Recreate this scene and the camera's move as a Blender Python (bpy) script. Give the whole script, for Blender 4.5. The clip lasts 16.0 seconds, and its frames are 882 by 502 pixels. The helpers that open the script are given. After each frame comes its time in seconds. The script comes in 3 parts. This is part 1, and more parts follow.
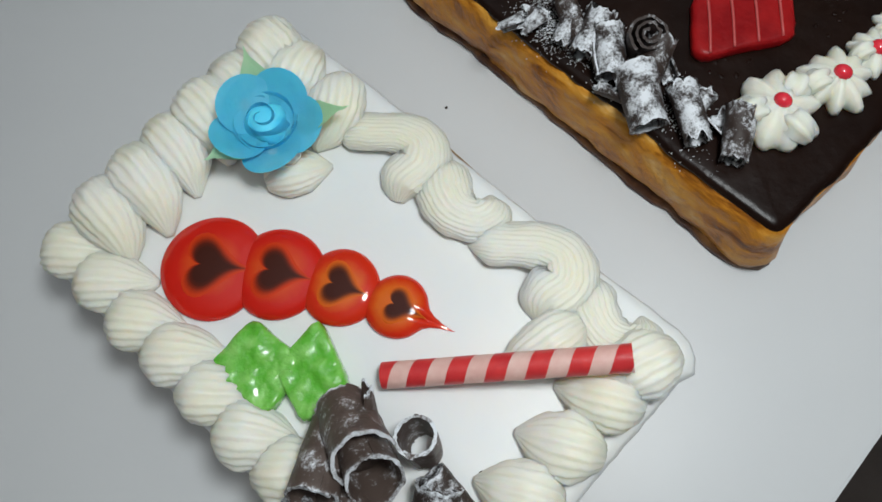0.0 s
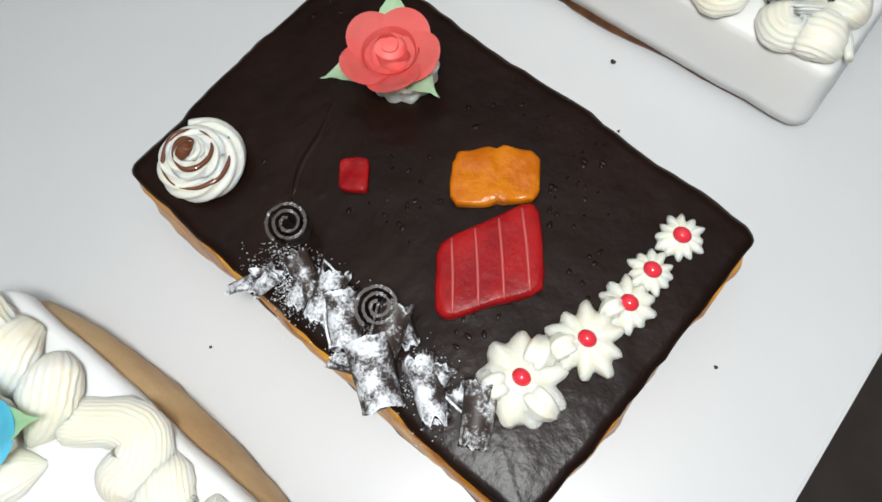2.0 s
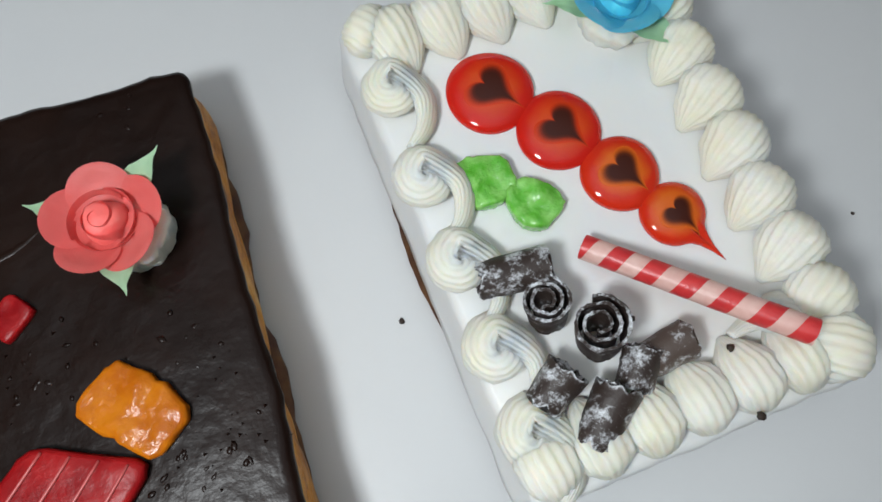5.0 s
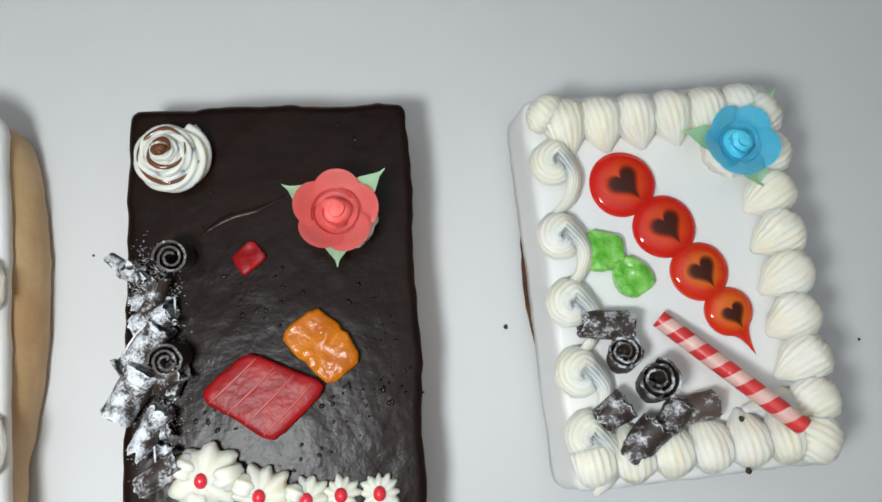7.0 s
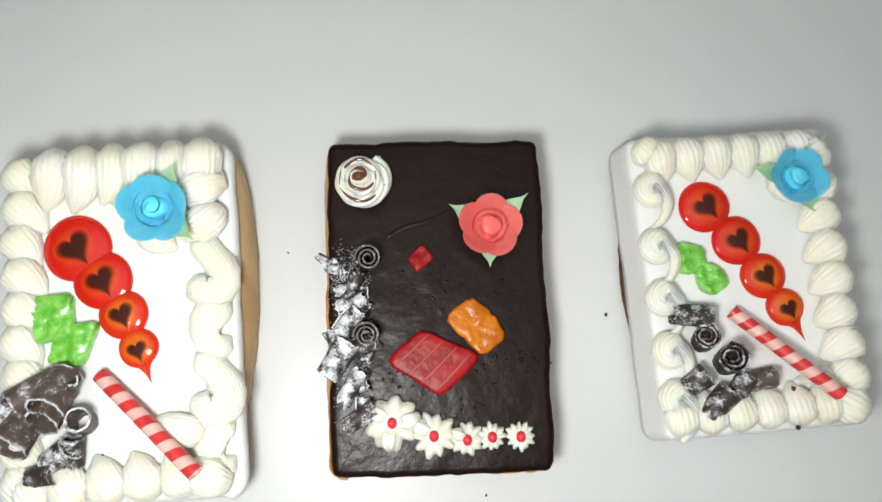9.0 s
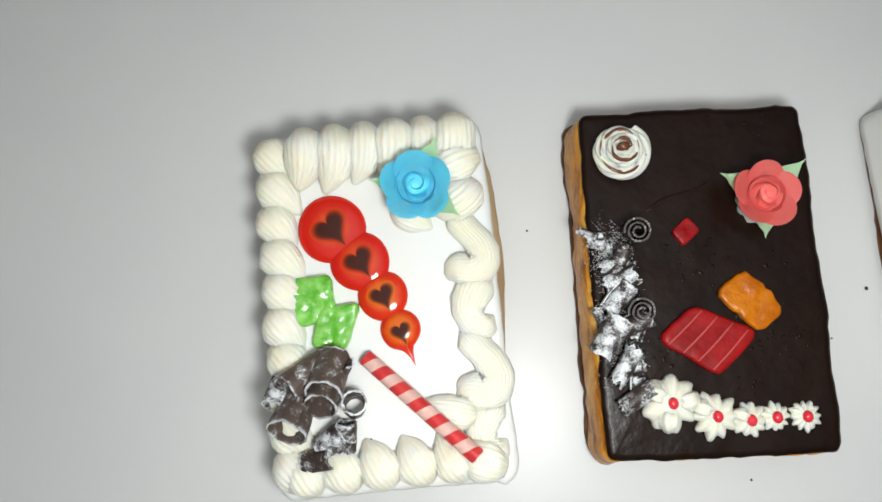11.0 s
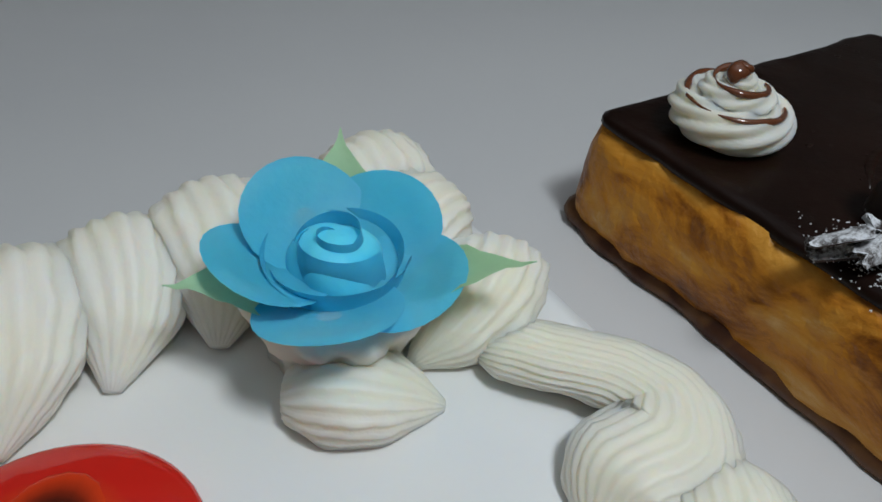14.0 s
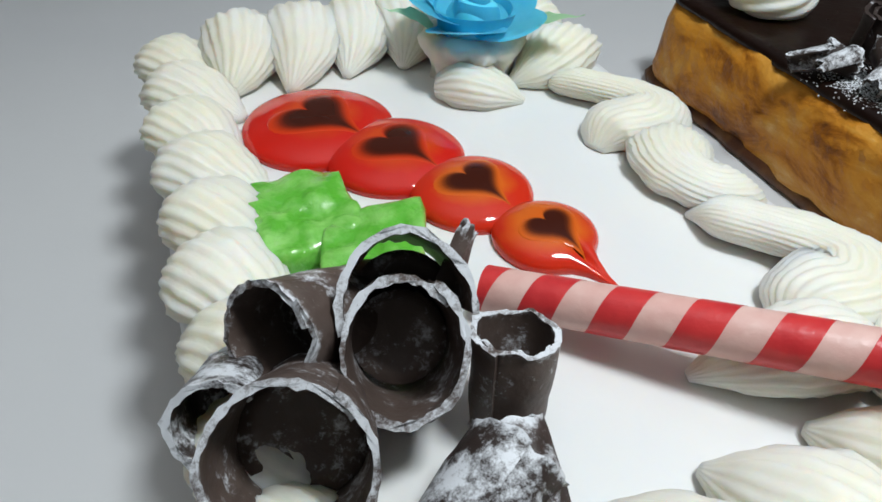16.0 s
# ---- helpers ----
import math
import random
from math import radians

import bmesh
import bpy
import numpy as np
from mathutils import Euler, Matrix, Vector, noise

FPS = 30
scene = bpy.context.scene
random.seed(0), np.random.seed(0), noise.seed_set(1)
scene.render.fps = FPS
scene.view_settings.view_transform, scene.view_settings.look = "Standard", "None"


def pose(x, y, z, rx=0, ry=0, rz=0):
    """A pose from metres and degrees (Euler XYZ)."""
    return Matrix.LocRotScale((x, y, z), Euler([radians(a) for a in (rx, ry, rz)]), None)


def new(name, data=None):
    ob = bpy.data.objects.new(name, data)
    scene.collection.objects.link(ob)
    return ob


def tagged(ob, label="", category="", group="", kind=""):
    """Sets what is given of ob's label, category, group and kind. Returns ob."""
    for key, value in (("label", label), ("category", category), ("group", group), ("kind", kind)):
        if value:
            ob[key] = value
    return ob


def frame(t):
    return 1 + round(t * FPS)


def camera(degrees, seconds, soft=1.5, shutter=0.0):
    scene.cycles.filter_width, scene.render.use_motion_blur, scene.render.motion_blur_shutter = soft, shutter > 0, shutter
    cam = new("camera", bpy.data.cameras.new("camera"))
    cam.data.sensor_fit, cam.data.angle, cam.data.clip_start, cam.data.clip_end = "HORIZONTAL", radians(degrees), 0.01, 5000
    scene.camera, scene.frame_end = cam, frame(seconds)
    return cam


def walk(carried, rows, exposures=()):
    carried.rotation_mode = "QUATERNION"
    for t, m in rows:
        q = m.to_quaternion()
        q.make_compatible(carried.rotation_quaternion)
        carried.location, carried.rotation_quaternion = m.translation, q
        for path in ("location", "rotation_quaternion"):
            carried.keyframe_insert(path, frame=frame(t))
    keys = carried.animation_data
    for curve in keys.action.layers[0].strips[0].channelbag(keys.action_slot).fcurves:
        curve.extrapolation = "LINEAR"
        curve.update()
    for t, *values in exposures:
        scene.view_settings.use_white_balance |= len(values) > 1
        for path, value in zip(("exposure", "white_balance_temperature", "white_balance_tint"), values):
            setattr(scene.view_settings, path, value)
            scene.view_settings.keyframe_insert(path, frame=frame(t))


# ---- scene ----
cam = camera(65.4, 16.0, soft=1.6)
ROWS = [
    (0, -0.1934, -0.0026, 0.3480, 16.96, 5.12, -47.72),
    (0.5, -0.1588, -0.0045, 0.3462, 17.28, 4.56, -49.79),
    (1, -0.1114, -0.0100, 0.3445, 18.34, 3.99, -50.26),
    (1.5, -0.0688, -0.0130, 0.3457, 18.94, 4.68, -50.74),
    (2, -0.0270, -0.0098, 0.3448, 17.89, 4.93, -51.87),
    (2.5, 0.0164, -0.0092, 0.3419, 17.13, 4.82, -52.50),
    (3, 0.0622, -0.0122, 0.3381, 17.13, 4.08, -53.16),
    (3.5, 0.1030, -0.0138, 0.3357, 17.44, 4.02, -52.44),
    (3.8, 0.1277, -0.0130, 0.3337, 17.87, 3.18, -49.09),
    (4, 0.1435, -0.0112, 0.3323, 18.01, 2.09, -45.47),
    (4.2, 0.1572, -0.0064, 0.3316, 18.21, 1.67, -40.49),
    (6.4, 0.1928, 0.0483, 0.3756, 7.37, -1.88, -5.85),
    (6.5, 0.1808, 0.0488, 0.3881, 7.83, -1.74, -6.71),
    (7, 0.1214, 0.0513, 0.4473, 10.02, -2.91, -6.28),
    (7.4, 0.0693, 0.0585, 0.4736, 10.98, -2.49, -5.07),
    (7.5, 0.0614, 0.0590, 0.4795, 10.99, -2.44, -5.02),
    (8, 0.0509, 0.0535, 0.5205, 10.02, -0.99, -5.44),
    (8.2, 0.0535, 0.0516, 0.5330, 9.36, -1.94, -5.58),
    (10.5, -0.0945, 0.0567, 0.5994, 8.33, -0.36, -3.10),
    (11, -0.1393, 0.0546, 0.5463, 8.59, 1.08, -5.77),
    (11.5, -0.1702, 0.0499, 0.4774, 11.84, 2.10, -8.87),
    (12, -0.1899, 0.0431, 0.4165, 18.17, 2.84, -11.83),
    (12.4, -0.1948, 0.0381, 0.3517, 23.23, 1.86, -14.96),
    (12.5, -0.1942, 0.0386, 0.3309, 24.23, 1.29, -16.46),
    (13, -0.1932, 0.0549, 0.2294, 32.96, -2.53, -22.29),
    (13.5, -0.1916, 0.0787, 0.1721, 46.20, -4.16, -32.51),
    (13.6, -0.1925, 0.0799, 0.1665, 48.45, -3.21, -33.69),
    (14, -0.2008, 0.0797, 0.1620, 49.98, -2.44, -35.09),
    (14.5, -0.2189, 0.0519, 0.1684, 49.39, -0.56, -32.37),
    (15, -0.2428, 0.0214, 0.1654, 49.36, -2.48, -28.30),
    (15.2, -0.2481, 0.0063, 0.1642, 48.19, -2.88, -26.73),
    (15.5, -0.2562, -0.0151, 0.1665, 48.55, -2.64, -24.06),
    (15.6, -0.2586, -0.0216, 0.1685, 49.18, -2.24, -23.28),
    (16, -0.2571, -0.0476, 0.1669, 49.44, -0.59, -21.66),
]
EXPOSURES = [
    (0.0, -0.15, 6300, 10), (0.5, -0.35, 6300, 10), (1.5, 0.35, 6300, 11), (2.5, 0.58, 6700, 14), (3.0, 0.5, 6500, 12), (3.5, 0.3, 6250, 10), (4.2, 0.35, 6250, 11),
    (6.5, 0.28, 6250, 11), (7.5, 0.6, 6500, 11), (8.2, 0.66, 6650, 11), (10.5, 0.38, 6700, 11), (11.5, 0.40, 6500, 10), (12.5, 0.45, 6200, 10), (13.3, 0.2, 6200, 10),
    (14.3, -0.5, 6150, 12), (15.2, -0.4, 6250, 11), (16.0, 0.15, 6200, 11),
]
walk(cam, [(t, pose(x, y, z, rx, ry, rz)) for t, x, y, z, rx, ry, rz in ROWS], EXPOSURES)

# ---- light: a phone torch held over the cakes, and a dim added uplight that lights the ceiling ----
world = bpy.data.worlds.new("world")
scene.world = world
world.use_nodes = True
world.node_tree.nodes["Background"].inputs[0].default_value = (0.62, 0.68, 0.75, 1)
world.node_tree.nodes["Background"].inputs[1].default_value = 0.05

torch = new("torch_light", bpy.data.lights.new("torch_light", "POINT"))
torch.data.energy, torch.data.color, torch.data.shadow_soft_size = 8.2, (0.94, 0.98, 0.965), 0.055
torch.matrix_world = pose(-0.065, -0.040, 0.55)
# unseen lamp, added as ambient fill that bounces off the ceiling
fill_uplight = new("fill_uplight", bpy.data.lights.new("fill_uplight", "AREA"))
fill_uplight.data.energy, fill_uplight.data.size, fill_uplight.data.color = 15.5, 1.6, (0.93, 0.97, 1.0)
fill_uplight.matrix_world = pose(0.1, 0.2, 1.1, 180, 0, 0)


# ---- materials ----
def material(name, colour, rough=0.5, other=None, scale=60.0, lo=0.4, hi=0.65, bump=0.0, bump_scale=200.0, sss=0.0, radius=0.004,
             transmission=0.0, coat=0.0, ior=1.45, detail=4.0, grain=0.5):
    """A principled surface whose colour drifts to another by noise, with fine relief. Scales are per metre."""
    m = bpy.data.materials.new(name)
    m.use_nodes = True
    nodes, links = m.node_tree.nodes, m.node_tree.links
    p = nodes["Principled BSDF"]
    p.inputs["Base Color"].default_value = (*colour, 1)
    p.inputs["Roughness"].default_value, p.inputs["IOR"].default_value = rough, ior
    p.inputs["Transmission Weight"].default_value, p.inputs["Coat Weight"].default_value = transmission, coat
    p.inputs["Coat Roughness"].default_value = 0.08
    if sss:
        p.inputs["Subsurface Weight"].default_value, p.inputs["Subsurface Scale"].default_value = sss, radius
        p.inputs["Subsurface Radius"].default_value = (1.0, 0.8, 0.6)
    place = nodes.new("ShaderNodeTexCoord").outputs["Object"]
    if other:
        n = nodes.new("ShaderNodeTexNoise")
        n.inputs["Scale"].default_value, n.inputs["Detail"].default_value, n.inputs["Roughness"].default_value = scale, detail, grain
        links.new(place, n.inputs["Vector"])
        span = nodes.new("ShaderNodeMapRange")
        span.inputs[1].default_value, span.inputs[2].default_value = lo, hi
        links.new(n.outputs["Fac"], span.inputs[0])
        mix = nodes.new("ShaderNodeMix")
        mix.data_type = "RGBA"
        mix.inputs[6].default_value, mix.inputs[7].default_value = (*colour, 1), (*other, 1)
        links.new(span.outputs[0], mix.inputs[0])
        links.new(mix.outputs[2], p.inputs["Base Color"])
    if bump:
        n = nodes.new("ShaderNodeTexNoise")
        n.inputs["Scale"].default_value, n.inputs["Detail"].default_value = bump_scale, 5.0
        links.new(place, n.inputs["Vector"])
        b = nodes.new("ShaderNodeBump")
        b.inputs["Strength"].default_value, b.inputs["Distance"].default_value = 1.0, bump
        links.new(n.outputs["Fac"], b.inputs["Height"])
        links.new(b.outputs["Normal"], p.inputs["Normal"])
    return m


def gel_material(name, rim, core, reach):
    """Clear piping gel: the core colour spreads from the drop's middle to its rim."""
    m = material(name, rim, 0.06, coat=0.35, sss=0.15, radius=0.003)
    nodes, links = m.node_tree.nodes, m.node_tree.links
    place = nodes.new("ShaderNodeTexCoord").outputs["Object"]
    flat = nodes.new("ShaderNodeVectorMath")
    flat.operation = "MULTIPLY"
    flat.inputs[1].default_value = (1, 1, 0)
    far = nodes.new("ShaderNodeVectorMath")
    far.operation = "LENGTH"
    n = nodes.new("ShaderNodeTexNoise")
    n.inputs["Scale"].default_value = 160.0
    links.new(place, n.inputs["Vector"])
    wob = nodes.new("ShaderNodeMath")
    wob.operation = "MULTIPLY_ADD"
    wob.inputs[1].default_value = 0.004
    span = nodes.new("ShaderNodeMapRange")
    span.inputs[1].default_value, span.inputs[2].default_value = reach * 0.62 + 0.002, reach * 1.05 + 0.002
    mix = nodes.new("ShaderNodeMix")
    mix.data_type = "RGBA"
    mix.inputs[6].default_value, mix.inputs[7].default_value = (*core, 1), (*rim, 1)
    links.new(place, flat.inputs[0])
    links.new(flat.outputs[0], far.inputs[0])
    links.new(n.outputs["Fac"], wob.inputs[0])
    links.new(far.outputs["Value"], wob.inputs[2])
    links.new(wob.outputs[0], span.inputs[0])
    links.new(span.outputs[0], mix.inputs[0])
    links.new(mix.outputs[2], nodes["Principled BSDF"].inputs["Base Color"])
    m.node_tree.nodes["Principled BSDF"].inputs["IOR"].default_value = 1.34
    return m


CREAM = material("whipped_cream", (0.82, 0.79, 0.655), 0.5, (0.83, 0.81, 0.735), 30, bump=0.0003, bump_scale=350, sss=0.8, radius=0.010)
ICING = material("white_icing", (0.77, 0.785, 0.785), 0.42, (0.80, 0.80, 0.775), 18, bump=0.0003, bump_scale=60, sss=0.15)
SPONGE = material("caramel_side", (0.55, 0.24, 0.045), 0.32, (0.13, 0.04, 0.008), 42, 0.42, 0.68, bump=0.0040, bump_scale=75, ior=1.35, detail=6.0)
ramp = SPONGE.node_tree.nodes.new("ShaderNodeValToRGB")
ramp.color_ramp.elements[0].position, ramp.color_ramp.elements[0].color = 0.33, (0.11, 0.030, 0.004, 1)
ramp.color_ramp.elements[1].position, ramp.color_ramp.elements[1].color = 0.70, (0.80, 0.52, 0.20, 1)
for at, colour in ((0.42, (0.36, 0.125, 0.010, 1)), (0.49, (0.58, 0.235, 0.022, 1)), (0.60, (0.68, 0.33, 0.05, 1))):
    ramp.color_ramp.elements.new(at).color = colour
streak = SPONGE.node_tree.nodes.new("ShaderNodeTexNoise")
streak.inputs["Scale"].default_value, streak.inputs["Detail"].default_value, streak.inputs["Roughness"].default_value, streak.inputs["Distortion"].default_value = 34.0, 9.0, 0.62, 0.6
squeeze = SPONGE.node_tree.nodes.new("ShaderNodeVectorMath")
squeeze.operation = "MULTIPLY"
squeeze.inputs[1].default_value = (0.7, 0.7, 1.7)
SPONGE.node_tree.links.new(SPONGE.node_tree.nodes.new("ShaderNodeTexCoord").outputs["Object"], squeeze.inputs[0])
SPONGE.node_tree.links.new(squeeze.outputs[0], streak.inputs["Vector"])
SPONGE.node_tree.links.new(streak.outputs["Fac"], ramp.inputs[0])
SPONGE.node_tree.links.new(ramp.outputs[0], SPONGE.node_tree.nodes["Principled BSDF"].inputs["Base Color"])
BISCUIT = material("biscuit_side", (0.60, 0.42, 0.22), 0.6, (0.48, 0.31, 0.15), 20, bump=0.001, bump_scale=120)
BROWN_EDGE = material("brown_glaze_drip", (0.07, 0.022, 0.007), 0.5, (0.16, 0.07, 0.02), 80, bump=0.001, bump_scale=150)
GLAZE = material("dark_chocolate_glaze", (0.0085, 0.0034, 0.0022), 0.31, (0.0130, 0.0054, 0.0034), 25, bump=0.0012, bump_scale=55, ior=1.26)


def dusted(name, base, other, fall):
    """Chocolate on which icing sugar has settled: most on faces that look up and on the rims, in grainy patches."""
    m = material(name, base, 0.5, other, 140, 0.45, 0.7, bump=0.0006, bump_scale=180)
    nodes, links = m.node_tree.nodes, m.node_tree.links
    p = nodes["Principled BSDF"]
    under = p.inputs["Base Color"].links[0].from_socket
    split = nodes.new("ShaderNodeSeparateXYZ")
    links.new(nodes.new("ShaderNodeNewGeometry").outputs["Normal"], split.inputs[0])
    rim = nodes.new("ShaderNodeAttribute")
    rim.attribute_name = "rim"
    grain = nodes.new("ShaderNodeTexNoise")
    grain.inputs["Scale"].default_value, grain.inputs["Detail"].default_value, grain.inputs["Roughness"].default_value = 620.0, 10.0, 0.78
    links.new(nodes.new("ShaderNodeTexCoord").outputs["Object"], grain.inputs["Vector"])
    lying = nodes.new("ShaderNodeMath")
    lying.operation = "MULTIPLY_ADD"
    lying.inputs[1].default_value = fall
    patch = nodes.new("ShaderNodeTexNoise")
    patch.inputs["Scale"].default_value, patch.inputs["Detail"].default_value = 130.0, 2.0
    links.new(grain.inputs["Vector"].links[0].from_socket, patch.inputs["Vector"])
    both = nodes.new("ShaderNodeMath")
    both.operation = "MULTIPLY_ADD"
    both.inputs[1].default_value = 0.75
    links.new(patch.outputs["Fac"], both.inputs[0])
    links.new(grain.outputs["Fac"], both.inputs[2])
    level = nodes.new("ShaderNodeMath")
    level.operation = "SUBTRACT"
    level.inputs[1].default_value = 0.39
    links.new(both.outputs[0], level.inputs[0])
    links.new(split.outputs["Z"], lying.inputs[0])
    links.new(level.outputs[0], lying.inputs[2])
    edge = nodes.new("ShaderNodeMath")
    edge.operation = "MULTIPLY_ADD"
    edge.inputs[1].default_value = 0.24
    links.new(rim.outputs["Fac"], edge.inputs[0])
    links.new(lying.outputs[0], edge.inputs[2])
    span = nodes.new("ShaderNodeMapRange")
    span.inputs[1].default_value, span.inputs[2].default_value, span.inputs[4].default_value = 0.60, 0.80, 0.9
    links.new(edge.outputs[0], span.inputs[0])
    mix = nodes.new("ShaderNodeMix")
    mix.data_type = "RGBA"
    mix.inputs[7].default_value = (0.78, 0.81, 0.85, 1)
    links.new(span.outputs[0], mix.inputs[0])
    links.new(under, mix.inputs[6])
    links.new(mix.outputs[2], p.inputs["Base Color"])
    return m


CHOC = dusted("chocolate_curl", (0.082, 0.058, 0.048), (0.130, 0.098, 0.084), 0.09)
DUSTED = dusted("sugar_dusted_chocolate", (0.034, 0.022, 0.018), (0.070, 0.052, 0.047), 0.13)
WHITE_DUSTED = dusted("thickly_sugared_chocolate", (0.030, 0.020, 0.017), (0.050, 0.036, 0.032), 0.27)
SUGAR = material("icing_sugar", (0.8, 0.83, 0.86), 0.85)
RED_GEL = gel_material("red_orange_gel", (0.60, 0.016, 0.008), (0.64, 0.062, 0.008), 0.0150)
ORANGE_GEL = gel_material("orange_gel", (0.62, 0.028, 0.008), (0.68, 0.130, 0.011), 0.0125)


def heart_material(name, halo):
    """Brown gel that bleeds into the colour round it."""
    m = material(name, (0.050, 0.010, 0.005), 0.12, ior=1.33)
    nodes, links = m.node_tree.nodes, m.node_tree.links
    soak = nodes.new("ShaderNodeAttribute")
    soak.attribute_name = "core"
    blend = nodes.new("ShaderNodeMix")
    blend.data_type = "RGBA"
    blend.inputs[6].default_value, blend.inputs[7].default_value = (*halo, 1), (0.050, 0.010, 0.005, 1)
    links.new(soak.outputs["Fac"], blend.inputs[0])
    links.new(blend.outputs[2], nodes["Principled BSDF"].inputs["Base Color"])
    return m


HEART = heart_material("brown_gel", (0.625, 0.044, 0.008))
PALE_HEART = heart_material("brown_gel_on_orange", (0.675, 0.122, 0.011))
GREEN_JELLY = material("green_jelly", (0.12, 0.47, 0.035), 0.1, (0.28, 0.64, 0.14), 140, bump=0.0022, bump_scale=150, sss=0.3, coat=0.6)
RED_JELLY = material("red_jelly", (0.23, 0.004, 0.006), 0.36, (0.34, 0.009, 0.010), 70, bump=0.0011, bump_scale=90, sss=0.2, ior=1.28)
ORANGE_JELLY = material("orange_jelly", (0.58, 0.175, 0.004), 0.20, (0.46, 0.115, 0.003), 90, bump=0.0012, bump_scale=140, sss=0.25, ior=1.33)
PINK_LINE = material("pale_pink_line", (0.50, 0.09, 0.085), 0.35)
RED_STRIPE = material("red_wafer_stripe", (0.66, 0.045, 0.045), 0.32, (0.55, 0.03, 0.035), 120, bump=0.0003, bump_scale=300)
PALE_STRIPE = material("pale_wafer_stripe", (0.72, 0.42, 0.37), 0.38, (0.78, 0.52, 0.46), 120, bump=0.0003, bump_scale=300)
BLUE_PETAL = material("blue_sugar_petal", (0.11, 0.70, 0.96), 0.5, (0.16, 0.73, 0.96), 60, bump=0.0002, bump_scale=300, sss=0.55, radius=0.010)
RED_PETAL = material("coral_sugar_petal", (0.97, 0.165, 0.15), 0.5, (0.97, 0.20, 0.18), 60, bump=0.0002, bump_scale=300, sss=0.55, radius=0.010)
LEAF = material("pale_green_leaf", (0.58, 0.82, 0.56), 0.55, (0.52, 0.78, 0.51), 70, bump=0.0003, bump_scale=250)
BERRY = material("red_sugar_pearl", (0.72, 0.03, 0.05), 0.15, coat=0.5)
SYRUP = material("brown_syrup", (0.13, 0.042, 0.016), 0.15, coat=0.5)
TABLETOP = material("white_laminate", (0.61, 0.622, 0.632), 0.36, (0.64, 0.65, 0.655), 4, bump=0.00012, bump_scale=90)
TABLE_EDGE = material("dark_table_edge", (0.10, 0.08, 0.07), 0.5, (0.13, 0.10, 0.09), 30)
FLOOR = material("brown_floor", (0.075, 0.058, 0.05), 0.6, (0.095, 0.075, 0.066), 12, bump=0.0006, bump_scale=40)
WALL = material("plain_wall", (0.62, 0.62, 0.60), 0.8, (0.66, 0.65, 0.63), 3, bump=0.0008, bump_scale=60)
CRUMB = material("dark_crumb", (0.03, 0.018, 0.012), 0.6)


# ---- builders ----
def thing(name, x, y, z, label, category, group="", turn=0.0):
    ob = new(name)
    ob.empty_display_size = 0.01
    ob.matrix_world = pose(x, y, z, 0, 0, turn)
    return tagged(ob, label, category, group)


def part(name, bm, mats, parent=None, label="", smooth=True, crisp=False):
    """Links a bmesh as one mesh object, in its parent's space."""
    me = bpy.data.meshes.new(name)
    bmesh.ops.recalc_face_normals(bm, faces=bm.faces[:])
    bm.to_mesh(me)
    bm.free()
    for m in mats if isinstance(mats, (list, tuple)) else [mats]:
        me.materials.append(m)
    if smooth:
        me.polygons.foreach_set("use_smooth", [True] * len(me.polygons))
        if crisp:
            me.set_sharp_from_angle(angle=radians(58))
    ob = new(name, me)
    if parent:
        ob.parent = parent
    if label:
        ob["label"] = label
    return ob


def skin(bm, rings, closed=True, cap=True, index=None):
    """Faces between rings of points; returns nothing. index(i, j): the material of a face."""
    rows = [[bm.verts.new(p) for p in ring] for ring in rings]
    for i in range(len(rows) - 1):
        n = len(rows[i])
        for j in range(n if closed else n - 1):
            f = bm.faces.new((rows[i][j], rows[i][(j + 1) % n], rows[i + 1][(j + 1) % n], rows[i + 1][j]))
            if index:
                f.material_index = index(i, j)
    if cap and closed:
        bm.faces.new(rows[0])
        bm.faces.new(rows[-1])
    return rows


def along(points, n):
    """n points and ways on a smooth curve through the given ones."""
    pts = [Vector(p) for p in points]
    pts = [pts[0] * 2 - pts[1]] + pts + [pts[-1] * 2 - pts[-2]]
    out = []
    for k in range(n):
        u = k / (n - 1) * (len(pts) - 3)
        i = min(int(u), len(pts) - 4)
        f = u - i
        a, b, c, d = pts[i : i + 4]
        out.append(0.5 * ((2 * b) + (c - a) * f + (2 * a - 5 * b + 4 * c - d) * f * f + (3 * b - a - 3 * c + d) * f**3))
    return out


def rope(bm, points, radii, ridges=13, depth=0.11, twist=0.0, steps=28, sides=96, squash=1.0):
    """Piped cream: a ridged rope along a curve, its radius going through the given values, closed at both ends."""
    line = along(points, steps)
    radius = [r.x for r in along([(r, 0, 0) for r in radii], steps)]
    rings, side = [], None
    for k, p in enumerate(line):
        way = (line[min(k + 1, steps - 1)] - line[max(k - 1, 0)]).normalized()
        side = Vector((0, 0, 1)).cross(way) if side is None else side - side.dot(way) * way
        side = side.normalized() if side.length > 1e-6 else Vector((1, 0, 0))
        up = way.cross(side)
        ring = []
        for j in range(sides):
            a = math.tau * j / sides
            w = 0.5 + 0.5 * math.cos(ridges * a + twist * k / steps)
            r = max(radius[k], 0.0004) * (1 - depth + depth * 2 * w**0.6 - depth * 0.5)
            q = p + side * (r * math.cos(a)) + up * (r * math.sin(a) * squash)
            lump = 0.10 * noise.noise(q * 130) + 0.05 * noise.noise(q * 420) if sides > 60 else 0.0
            ring.append(p + (q - p) * (1 + lump))
        rings.append(ring)
    skin(bm, rings)


